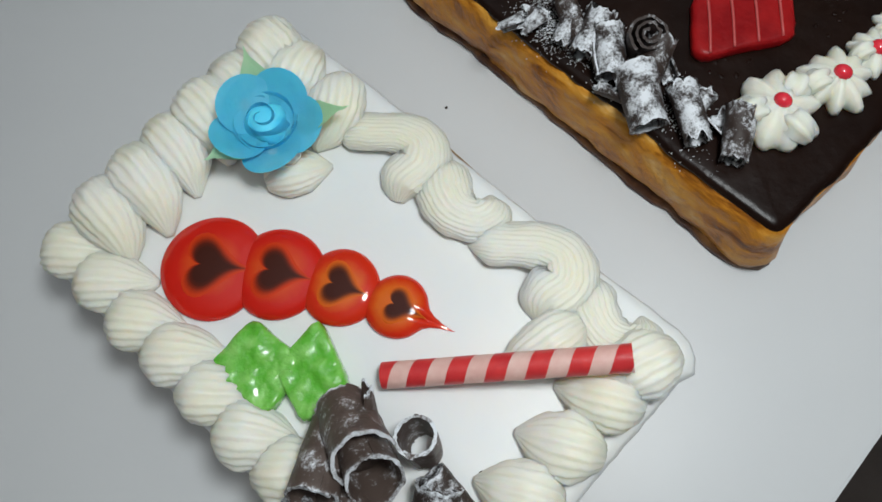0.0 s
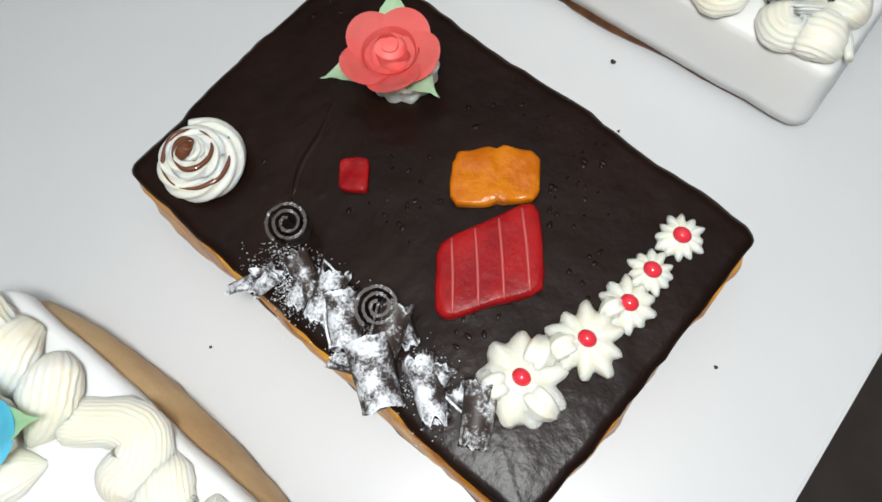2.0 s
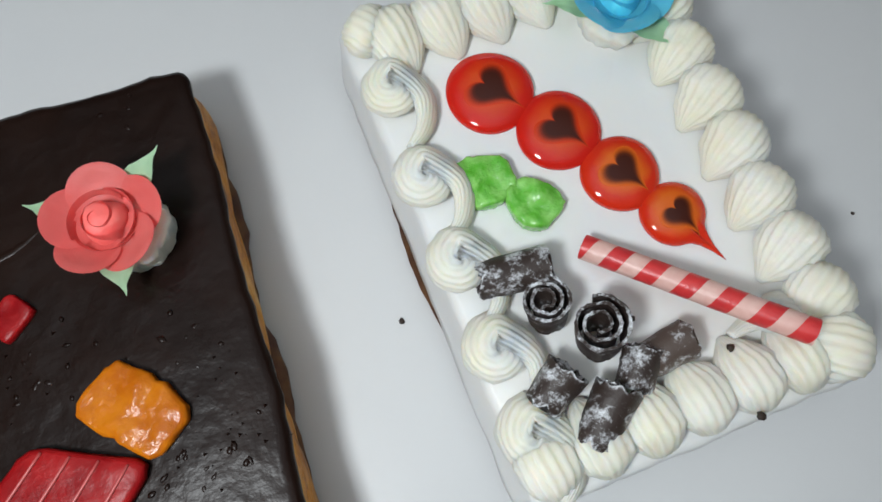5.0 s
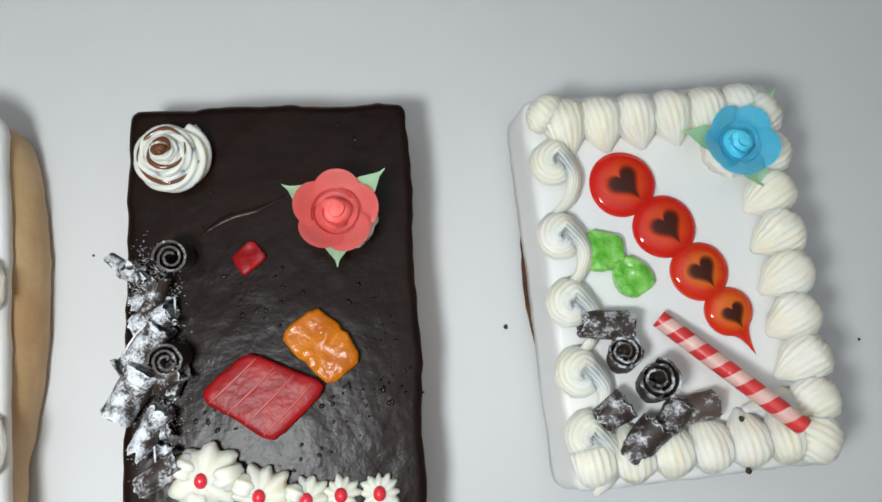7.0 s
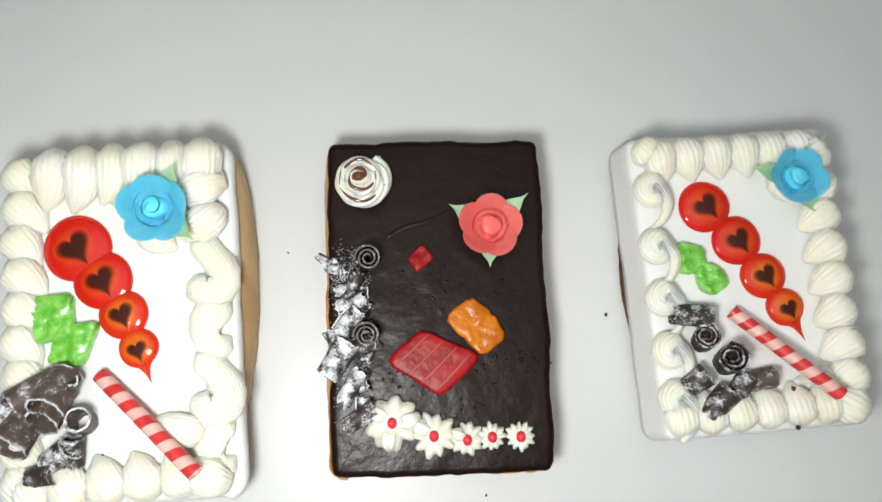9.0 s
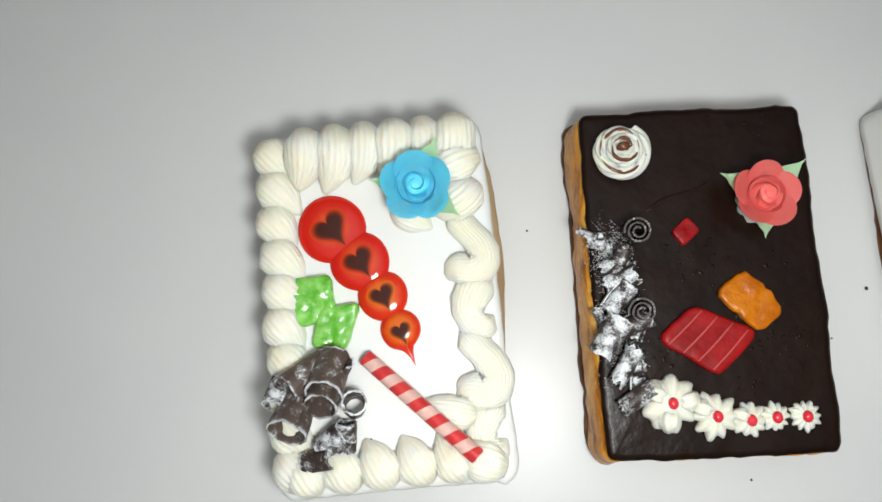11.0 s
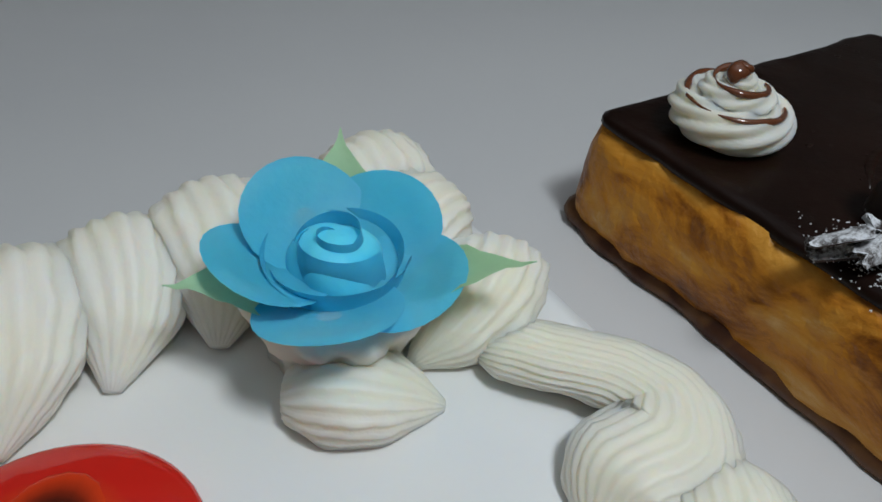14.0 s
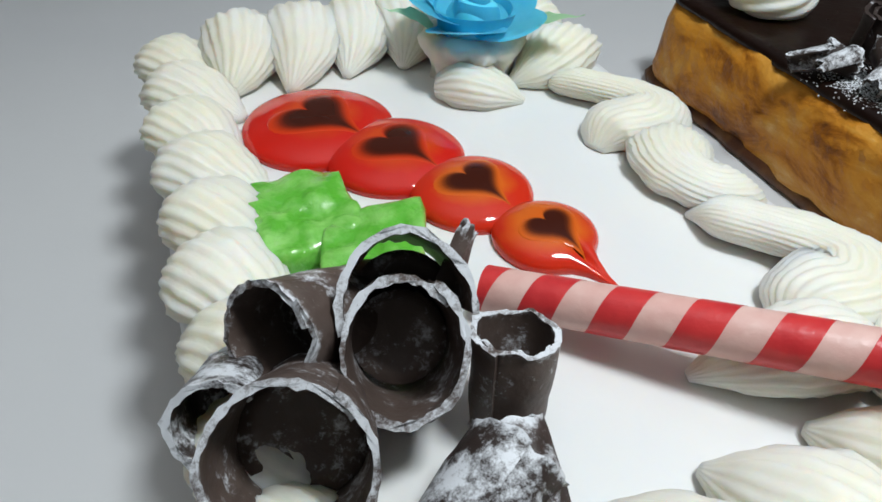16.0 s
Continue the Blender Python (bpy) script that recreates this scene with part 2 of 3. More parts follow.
def rounded(w, d, corner, n=10):
    """Points and outward ways round a rectangle with round corners, about its middle, with extra points on the sides."""
    out = []
    for q, (sx, sy) in enumerate(((1, 1), (-1, 1), (-1, -1), (1, -1))):
        cx, cy = sx * (w / 2 - corner), sy * (d / 2 - corner)
        for k in range(5):
            a = math.pi / 2 * (q + k / 4)
            out.append((cx + corner * math.cos(a), cy + corner * math.sin(a), math.cos(a), math.sin(a)))
        a = math.pi / 2 * (q + 1)
        length = (w if q % 2 == 0 else d) - 2 * corner
        for k in range(1, n * 3):
            s = length * k / (n * 3)
            out.append((cx + corner * math.cos(a) - math.sin(a) * s, cy + corner * math.sin(a) + math.cos(a) * s, math.cos(a), math.sin(a)))
    return out


def slab(w, d, levels, corner=0.006, rough=0.0008, seed=0.0, bulge=None, inner=(0.85, 0.5, 0.1)):
    """A cake block: rings at the levels (z, offset), an uneven outline, and a gently uneven top. bulge(x, y, z): extra offset."""
    bm = bmesh.new()
    base = rounded(w, d, corner)
    rings = []
    for z, off in levels:
        ring = []
        for x, y, nx, ny in base:
            o = off + rough * (1.4 * noise.noise((x * 22 + seed, y * 22, z * 40)) + 0.9 * noise.noise((x * 130 + seed, y * 130, z * 90))) + (bulge(x, y, z) if bulge else 0)
            zz = z + 0.5 * rough * noise.noise((x * 60, y * 60 + seed, 3.1)) if z > 0.001 else z
            ring.append((x + nx * o, y + ny * o, zz))
        rings.append(ring)
    z, off = levels[-1]
    for f in inner:
        rings.append([((x + nx * off) * f, (y + ny * off) * f, z + rough * 0.6 * noise.noise((x * f * 40 + seed, y * f * 40, 1.7))) for x, y, nx, ny in base])
    skin(bm, rings)
    return bm


def shell(parent, start, end, r=0.0125, lift=0.8, name="cream_shell", twist=0.6, bend=0.0):
    """One piped shell from its fat head at start to its tail at end."""
    a, b = Vector(start), Vector(end)
    m1, m2 = a.lerp(b, 0.3), a.lerp(b, 0.68)
    off = Vector((a.y - b.y, b.x - a.x, 0)) * bend
    m1, m2 = m1 + off, m2 + off
    bm = bmesh.new()
    rope(bm, [(*a.xy, a.z + r * 0.35), (*m1.xy, a.z + r * lift), (*m2.xy, a.z + r * lift * 0.72), (*b.xy, b.z + r * 0.12)],
         [r * 0.55, r * 1.12, r * 0.90, r * 0.14], 19, 0.050, twist * 1.6, squash=0.66)
    return part(name, bm, CREAM, parent)


def scroll(parent, centre, tail, head=0.010, r=0.0085, turn=1, start=0.0, turns=1.15, name="cream_scroll"):
    """A piped curl: a spiral about its centre that runs out into a tail through the given points."""
    c, pts, n = Vector(centre), [], 9
    for k in range(n):
        u = k / (n - 1)
        a = start + turn * math.tau * turns * (u - 1)
        rad = head * (0.3 + 0.7 * u)
        pts.append((c.x + rad * math.cos(a), c.y + rad * math.sin(a), c.z + r * (1.0 - 0.3 * u)))
    pts += [(x, y, c.z + r * 0.6) for x, y in tail]
    m = len(pts)
    radii = [r * (0.75 + 0.35 * min(1, k / n)) for k in range(n)] + [r * (1.05 - 0.75 * (k + 1) / (m - n)) for k in range(m - n)]
    bm = bmesh.new()
    rope(bm, pts, radii, 17, 0.055, 2.0, steps=48, sides=102, squash=0.58)
    return part(name, bm, CREAM, parent)


def hook(parent, points, r, name="cream_scroll"):
    """Piped cream that starts in a round head, sweeps out to the cake's edge and runs along it into a thin tail."""
    n = len(points)
    shape = (0.30, 1.00, 1.10, 1.0, 0.95, 0.90, 0.85, 0.5)
    radii = [1.22 * r * shape[min(k, 7)] for k in range(n - 1)] + [r * 0.15]
    bm = bmesh.new()
    rope(bm, [(x, y, TOP + r * z) for x, y, z in points], radii, 27, 0.050, 1.6, steps=64, sides=162, squash=0.46)
    return part(name, bm, CREAM, parent)


# ---- setting ----
def box(x0, x1, y0, y1, z0, z1, bevel=0.0):
    bm = bmesh.new()
    bmesh.ops.create_cube(bm, size=1)
    bmesh.ops.transform(bm, matrix=Matrix.LocRotScale(((x0 + x1) / 2, (y0 + y1) / 2, (z0 + z1) / 2), None, (x1 - x0, y1 - y0, z1 - z0)), verts=bm.verts)
    if bevel:
        bmesh.ops.bevel(bm, geom=bm.edges[:], offset=bevel, segments=3, affect="EDGES")
    return bm


tagged(part("floor", box(-2.4, 2.4, -2.0, 2.6, -0.80, -0.75), FLOOR, smooth=False), "dark brown floor beyond the table edge", "floor", kind="structure")
# unseen walls and ceiling, added to bounce the fill light and for reflections
for name, b in (("wall_north", (-2.5, 2.5, 2.6, 2.7)), ("wall_south", (-2.5, 2.5, -2.1, -2.0)), ("wall_west", (-2.5, -2.4, -2.0, 2.6)), ("wall_east", (2.4, 2.5, -2.0, 2.6))):
    tagged(part(name, box(*b, -0.80, 1.75), WALL, smooth=False), "plain pale wall out of view, added to close the room", "wall", kind="structure")
tagged(part("ceiling", box(-2.5, 2.5, -2.1, 2.7, 1.75, 1.85), WALL, smooth=False), "plain pale ceiling out of view, added to bounce the uplight", "ceiling", kind="structure")

table = thing("table", 0, 0.4, -0.75, "white laminate table with three decorated cakes", "table", turn=1.5)
part("tabletop", box(-1.0, 1.15, -0.523, 0.6, 0.72, 0.75, 0.002), TABLETOP, table, smooth=False)
for x in (-0.93, 1.08):
    for y in (-0.45, 0.53):
        part("leg", box(x - 0.03, x + 0.03, y - 0.03, y + 0.03, 0, 0.72, 0.003), TABLE_EDGE, table, smooth=False)

TOP = 0.047

# ---- the white cake with caramel side ----
AX, AY, AW, AD = -0.189, 0.097, 0.160, 0.260
cake = thing("cake", AX, AY, 0, "white iced rectangular cake with piped cream border and tan side", "cake", "row of cakes")
part("cake_body", slab(AW, AD, [(0, -0.004), (0.006, 0.0), (0.02, 0.003), (0.032, 0.002), (0.040, 0.0)], 0.012, 0.0012, 2.0,
     lambda x, y, z: 0.0150 * max(0, x / (AW / 2)) ** 6 * max(0, 1 - ((y - 0.036) / 0.112) ** 2) * max(0, 1 - (z / 0.042) ** 2) if x > 0 else 0.0),
     BISCUIT, cake, "tan smooth caramel coloured side")
part("icing", slab(AW, AD, [(0.036, 0.0012), (0.037, 0.003), (0.042, 0.003), (0.046, 0.001), (TOP, -0.003)], 0.010, 0.0009, 5.0, lambda x, y, z: 0.0042 if x > 0.9 * AW / 2 else 0.0), ICING, cake, "smooth white icing on top")
x0, x1, y0, y1 = -AW / 2, AW / 2, -AD / 2, AD / 2
for k in range(10):
    y = y1 - 0.014 - 0.0252 * k
    shell(cake, (x0 + 0.0005, y + 0.011, TOP - 0.005), (x0 + 0.025 + 0.003 * math.sin(k * 2.3), y - 0.019, TOP), 0.0126 + 0.0008 * math.sin(k * 3.1))
for k in range(6):
    x = x0 + 0.030 + 0.0222 * k
    shell(cake, (x + 0.003, y1 + 0.004, TOP - 0.002), (x - 0.006, y1 - 0.042 - 0.003 * math.sin(k * 1.9), TOP), 0.0138 + 0.0007 * math.sin(k * 2.7), 0.9, "cream_shell", 1.6, 0.10)
# large curls along the far long side
R = lambda x, y: (x - AX, y - AY)
shell(cake, (*R(-0.108, 0.200), TOP - 0.002), (*R(-0.150, 0.188), TOP), 0.014)
shell(cake, (*R(-0.111, 0.178), TOP - 0.001), (*R(-0.146, 0.160), TOP), 0.0128, 0.7, "cream_shell", 1.4, 0.12)
shell(cake, (*R(-0.172, 0.166), TOP - 0.001), (*R(-0.146, 0.148), TOP - 0.001), 0.0110, 0.5)
for y, r in ((0.1165, 0.0100), (0.0295, 0.0105)):
    hook(cake, [(*R(-0.139, y - 0.005), 0.0), (*R(-0.131, y - 0.002), 0.40), (*R(-0.119, y - 0.004), 0.55), (*R(-0.1105, y + 0.004), 0.50),
                (*R(-0.1120, y + 0.015), 0.45), (*R(-0.119, y + 0.025), 0.40), (*R(-0.127, y + 0.036), 0.30), (*R(-0.133, y + 0.042), 0.05)], r)
for y, r in ((0.1165, 0.0098), (0.0295, 0.0090)):
    hook(cake, [(*R(-0.1085, y - 0.006), -0.1), (*R(-0.1150, y - 0.012), 0.30), (*R(-0.1225, y - 0.021), 0.42), (*R(-0.1255, y - 0.031), 0.45),
                (*R(-0.1215, y - 0.040), 0.40), (*R(-0.1140, y - 0.042), 0.30), (*R(-0.1080, y - 0.037), 0.0)], r)
shell(cake, (*R(-0.128, 0.010), TOP), (*R(-0.170, 0.022), TOP), 0.0105)
shell(cake, (*R(-0.112, -0.026), TOP - 0.001), (*R(-0.150, -0.010), TOP), 0.0125)
for k in range(5):
    x = -0.140 - 0.026 * k
    shell(cake, (*R(x, -0.030), TOP - 0.002), (*R(x - 0.016, 0.002), TOP), 0.0125)

# ---- the chocolate cake ----
BX, BY, BW, BD = 0.0488, 0.0916, 0.163, 0.252
cake = thing("cake", BX, BY, 0, "rectangular cake with dark chocolate glaze and caramel side", "cake", "row of cakes", -3.0)
part("cake_body", slab(BW, BD, [(0, -0.002), (0.004, 0.0008), (0.012, 0.003), (0.022, 0.0026), (0.034, 0.0016), (0.0438, 0.0004)], 0.007, 0.002, 9.0, lambda x, y, z: -0.0045 if x > 0.45 * BW else 0.0042 * max(0, 1 - (z / 0.046) ** 3) if x < -0.45 * BW else 0.0), SPONGE, cake, "glossy caramel side with streaks")
part("bottom_crust", slab(BW, BD, [(0.0005, 0.0005), (0.0015, 0.0030), (0.004, 0.0030), (0.007, 0.0008)], 0.007, 0.0026, 14.0, lambda x, y, z: -0.0040 if x > 0.45 * BW else 0.0042 if x < -0.45 * BW else 0.0), BROWN_EDGE, cake, "dark brown crust along the bottom")
part("glaze", slab(BW, BD, [(0.0425, 0.0), (0.0430, 0.0014), (0.0452, 0.0014), (0.0468, -0.001), (TOP, -0.004)], 0.006, 0.0016, 21.0, None, (0.9, 0.75, 0.6, 0.4, 0.2, 0.05)), GLAZE, cake, "dark glossy chocolate glaze")

# ripples and lumps that the glaze set with
bm = bmesh.new()
rnd = random.Random(12)
spots = [(0.047, 0.100, 0.011, 14, -20), (0.101, 0.083, 0.009, 14, -50), (0.012, 0.040, 0.007, 9, 70), (0.086, 0.037, 0.009, 12, 60), (0.120, 0.045, 0.009, 10, 80), (0.107, 0.213, 0.010, 7, 0), (0.133, 0.205, 0.004, 7, 40), (0.060, 0.015, 0.012, 8, 10), (0.030, 0.150, 0.020, 6, 20)]
strokes = [((0.010, 0.1430), (0.061, 0.1625), 0.0022)]
for x, y, spread, n, slant in spots:
    for _ in range(n):
        px, py, a = x + rnd.gauss(0, spread), y + rnd.gauss(0, spread), radians(slant + rnd.gauss(0, 35))
        half = rnd.uniform(0.0008, 0.0022)
        strokes.append(((px - half * math.cos(a), py - half * math.sin(a)), (px + half * math.cos(a), py + half * math.sin(a)), rnd.uniform(0.0007, 0.0014)))
inward = pose(BX, BY, 0, 0, 0, -3.0).inverted()
for p, q, r in strokes:
    p, q = inward @ Vector((*p, TOP)), inward @ Vector((*q, TOP))
    if any(abs(v.x) > BW / 2 - 0.005 or abs(v.y) > BD / 2 - 0.005 for v in (p, q)):
        continue
    side = Vector((p.y - q.y, q.x - p.x, 0)) * 0.04
    rope(bm, [p, p.lerp(q, 0.35) + side, p.lerp(q, 0.7) - side * 0.5, q], [r * 0.3, r, r * 0.9, r * 0.2], 2, 0.1, 2.0, steps=9, sides=8, squash=0.36)
tagged(part("glaze_ripples", bm, GLAZE, cake), "raised ripples and lumps in the glaze", kind="stuff")

# ---- the white cake with iced sides ----
CX, CY, CW, CD = 0.2895, 0.091, 0.158, 0.234
cake = thing("cake", CX, CY, 0, "white iced rectangular cake with piped scrolls and white sides", "cake", "row of cakes", 0.0)
part("cake_body", slab(CW - 0.004, CD - 0.004, [(0, 0.004), (0.004, 0.0052), (0.010, -0.001), (0.036, -0.002), (0.042, -0.003)], 0.010, 0.001, 31.0,
     lambda x, y, z: 0.0036 * max(0, 1 - ((y - 0.007) / 0.045) ** 2) if x < -0.07 and z < 0.008 else 0.0), BROWN_EDGE, cake, "dark base showing at the bottom edge")
part("icing", slab(CW, CD, [(0.0045, 0.001), (0.006, 0.0050), (0.012, 0.0042), (0.03, 0.0018), (0.042, 0.0008), (0.046, -0.001), (TOP, -0.004)], 0.006, 0.001, 37.0), ICING, cake, "white icing over top and sides")
R = lambda x, y: (x - CX, y - CY)
for k in range(6):
    x = 0.230 + 0.0222 * k
    shell(cake, (*R(x, 0.2035), TOP - 0.003), (*R(x + 0.006, 0.170), TOP), 0.0124)
for k, y in enumerate((0.164, 0.119, 0.079, 0.039, 0.003)):
    scroll(cake, (*R(0.2205 + 0.002 * (k == 0), y), TOP), [R(0.2335, y - 0.008), R(0.2290, y - 0.022), R(0.2190, y - 0.030)], 0.0078, 0.0100, -1, 1.2, 0.9)
shell(cake, (*R(0.2165, 0.2025), TOP - 0.002), (*R(0.2290, 0.186), TOP), 0.0115)
for k, y in enumerate((0.190, 0.165, 0.141, 0.116, 0.091, 0.066, 0.041, 0.017)):
    shell(cake, (*R(0.3650 + 0.0015 * math.sin(k * 2.2), y), TOP - 0.002), (*R(0.3360, y - 0.016), TOP), 0.0128)
for k in range(6):
    x = 0.2225 + 0.0224 * k
    shell(cake, (*R(x, -0.0215), TOP - 0.002), (*R(x - 0.003, 0.010), TOP), 0.0122)
shell(cake, (*R(0.3600, -0.0190), TOP - 0.002), (*R(0.3320, 0.003), TOP), 0.0135)
scroll(cake, (*R(0.3370, 0.006), TOP), [R(0.3240, 0.011), R(0.3120, 0.009)], 0.0070, 0.0080, 1, 2.6)


# ---- decorations ----
def dome_level(q):
    """The height of a gel drop at a share of its radius."""
    return 0.0012 + 0.0053 * math.sqrt(max(0.0, 1 - (min(q, 1.005) / 1.005) ** 2.4))


def drop(x, y, r, aim, mat, tail=0.0, group="", label=""):
    """A domed gel drop with a brown heart whose point looks along aim; with a tail, a teardrop."""
    ob = thing("gel_drop", x, y, TOP, label or "glossy red and orange gel drop with brown heart on white cake", "gel drop", group, aim)
    bm = bmesh.new()
    rings = []
    outline = []
    for j in range(48):
        a = math.tau * j / 48
        rr = r * (1 + 0.012 * math.sin(3 * a + x * 90))
        px, py = rr * math.cos(a), rr * math.sin(a)
        if tail and abs(a if a < math.pi else a - math.tau) < 0.55:
            d = 1 - abs(a if a < math.pi else a - math.tau) / 0.55
            px, py = px + tail * d**2.2, py * (1 - 0.55 * d)
        outline.append((px, py))
    for s, z in [(1.0, -0.0005)] + [(q, dome_level(q)) for q in (1.005, 0.995, 0.97, 0.93, 0.88, 0.8, 0.7, 0.55, 0.4, 0.2, 0.03)]:
        rings.append([(px * s, py * s, z if abs(px) < r * 1.1 else z * max(0.25, 1 - (px - r * 1.1) / (tail + 1e-6))) for px, py in outline])
    skin(bm, rings)
    gel = part("gel", bm, mat, ob)
    bm = bmesh.new()
    h = 0.45 * r
    shape = []
    for j in range(36):
        a = math.tau * j / 36
        hx = 16 * math.sin(a) ** 3
        hy = 13 * math.cos(a) - 5 * math.cos(2 * a) - 2 * math.cos(3 * a) - math.cos(4 * a)
        hp = -hy * h / 15
        shape.append((hp + 0.28 * h * max(0, hp / h) ** 4 + tail * 0.12, hx * h / 15))
    dome = lambda px, py: dome_level(math.hypot(px, py) / r)
    steps = ((1.32, -0.00010, 0.0), (1.28, 0.00004, 0.0), (1.19, 0.00006, 0.10), (1.09, 0.00007, 0.36), (0.98, 0.00007, 0.70), (0.86, 0.00007, 0.93), (0.7, 0.00007, 1.0), (0.5, 0.00007, 1.0), (0.25, 0.00007, 1.0), (0.04, 0.00007, 1.0))
    core = bm.verts.layers.float.new("core")
    rows = skin(bm, [[(px * s, py * s, dome(px * s, py * s) + e) for px, py in shape] for s, e, _ in steps])
    for row, (_, _, c) in zip(rows, steps):
        for v in row:
            v[core] = c
    part("heart", bm, HEART if mat == RED_GEL else PALE_HEART, gel, "dark brown gel heart")
    return ob


def gel_row(points, group, tail):
    for k, (x, y, r) in enumerate(points):
        nx, ny = (points[k + 1][:2] if k < len(points) - 1 else tail)
        aim = math.degrees(math.atan2(ny - y, nx - x))
        last = k == len(points) - 1
        drop(x, y, r, aim, ORANGE_GEL if k > 1 else RED_GEL, math.hypot(nx - x, ny - y) - r if last else 0.0, group,
             "glossy orange teardrop of gel with thin tail on white cake" if last else "")


gel_row([(-0.2198, 0.1550, 0.0252), (-0.2010, 0.1288, 0.0218), (-0.1864, 0.1020, 0.0182), (-0.1759, 0.0765, 0.0146)], "gel drops on caramel sided cake", (-0.1672, 0.0492))
gel_row([(0.2637, 0.1492, 0.0203), (0.2853, 0.1205, 0.0193), (0.3022, 0.0914, 0.0177), (0.3156, 0.0660, 0.0146)], "gel drops on white sided cake", (0.3280, 0.0388))


def chunk(name, corners, height, mat, label, category, group="", lumps=0.0012, lines=0, z=TOP):
    """A jelly piece with the given outline: soft top edges and an uneven top."""
    cx, cy = sum(p[0] for p in corners) / len(corners), sum(p[1] for p in corners) / len(corners)
    ob = thing(name, cx, cy, z, label, category, group)
    n, ring = len(corners), []
    for k in range(n):
        (ax, ay), (bx, by) = corners[k], corners[(k + 1) % n]
        for j in range(12):
            u = j / 12
            q = 1 + 0.05 * noise.noise((ax * 90 + u * 3, ay * 90, 0.5))
            corner = 1 - 0.10 * max(0, 1 - min(u, 1 - u) * 6)
            ring.append(((ax + (bx - ax) * u - cx) * q * corner, (ay + (by - ay) * u - cy) * q * corner))
    bm = bmesh.new()
    rings = []
    for s, h in ((0.99, -0.0006), (1.0, 0.2), (1.0, 0.7), (0.96, 0.92), (0.88, 1.0), (0.66, 1.0), (0.42, 1.0), (0.2, 1.0), (0.03, 1.0)):
        rings.append([(px * s, py * s, h if h < 0 else height * h + (lumps * noise.noise((px * s * 130, py * s * 130, cx * 50)) if h > 0.9 else 0)) for px, py in ring])
    skin(bm, rings)
    part("jelly", bm, mat, ob)
    (ax, ay), (bx, by), (ex, ey), (dx, dy) = corners[:4]
    for k in range(lines):
        u = (k + 0.7) / (lines + 0.4)
        p = Vector((ax + (bx - ax) * u - cx, ay + (by - ay) * u - cy, height + 0.0001)) * 1.0
        q = Vector((dx + (ex - dx) * u - cx, dy + (ey - dy) * u - cy, height + 0.0001))
        p, q = p.lerp(q, 0.06), q.lerp(p, 0.04)
        bm = bmesh.new()
        rope(bm, [p, p.lerp(q, 0.5) + Vector((0.0006, 0, 0.0003)), q], [0.0006, 0.0007, 0.0006], 1, 0.0, steps=8, sides=8)
        part("stripe", bm, PINK_LINE, ob, "pale pink stripe")
    return ob


G = "green jellies"
chunk("green_jelly", [(-0.2525, 0.1205), (-0.2225, 0.1215), (-0.2205, 0.090), (-0.2490, 0.084)], 0.0085, GREEN_JELLY, "lumpy translucent green jelly diamond on white icing", "jelly", G, lumps=0.003)
chunk("green_jelly", [(-0.2315, 0.0975), (-0.2025, 0.0985), (-0.2145, 0.0660), (-0.2410, 0.0695)], 0.0085, GREEN_JELLY, "lumpy translucent green jelly diamond on white icing", "jelly", G, lumps=0.003)
chunk("green_jelly", [(0.2310, 0.1205), (0.243, 0.123), (0.257, 0.116), (0.258, 0.103), (0.246, 0.096), (0.233, 0.100)], 0.007, GREEN_JELLY, "small rounded green jelly piece on white icing", "jelly", G, lumps=0.003)
chunk("green_jelly", [(0.249, 0.1005), (0.259, 0.106), (0.272, 0.096), (0.273, 0.086), (0.260, 0.0785), (0.250, 0.085)], 0.007, GREEN_JELLY, "small rounded green jelly piece on white icing", "jelly", G, lumps=0.003)
chunk("orange_jelly", [(0.073, 0.0945), (0.089, 0.080), (0.098, 0.062), (0.079, 0.048), (0.065, 0.062), (0.052, 0.0795)], 0.006, ORANGE_JELLY, "glossy orange jelly piece on dark chocolate glaze", "jelly", "", lumps=0.0018)
chunk("red_jelly", [(0.034, 0.0735), (0.0785, 0.0490), (0.0460, 0.0200), (0.0045, 0.0505)], 0.0065, RED_JELLY, "red jelly square with pale stripes on chocolate glaze", "jelly", "", lines=4, lumps=0.0002)
chunk("red_jelly", [(0.0400, 0.1372), (0.0490, 0.1260), (0.0345, 0.1150), (0.0275, 0.1270)], 0.004, RED_JELLY, "tiny red jelly dot on dark chocolate glaze", "jelly", "", lumps=0.0012)


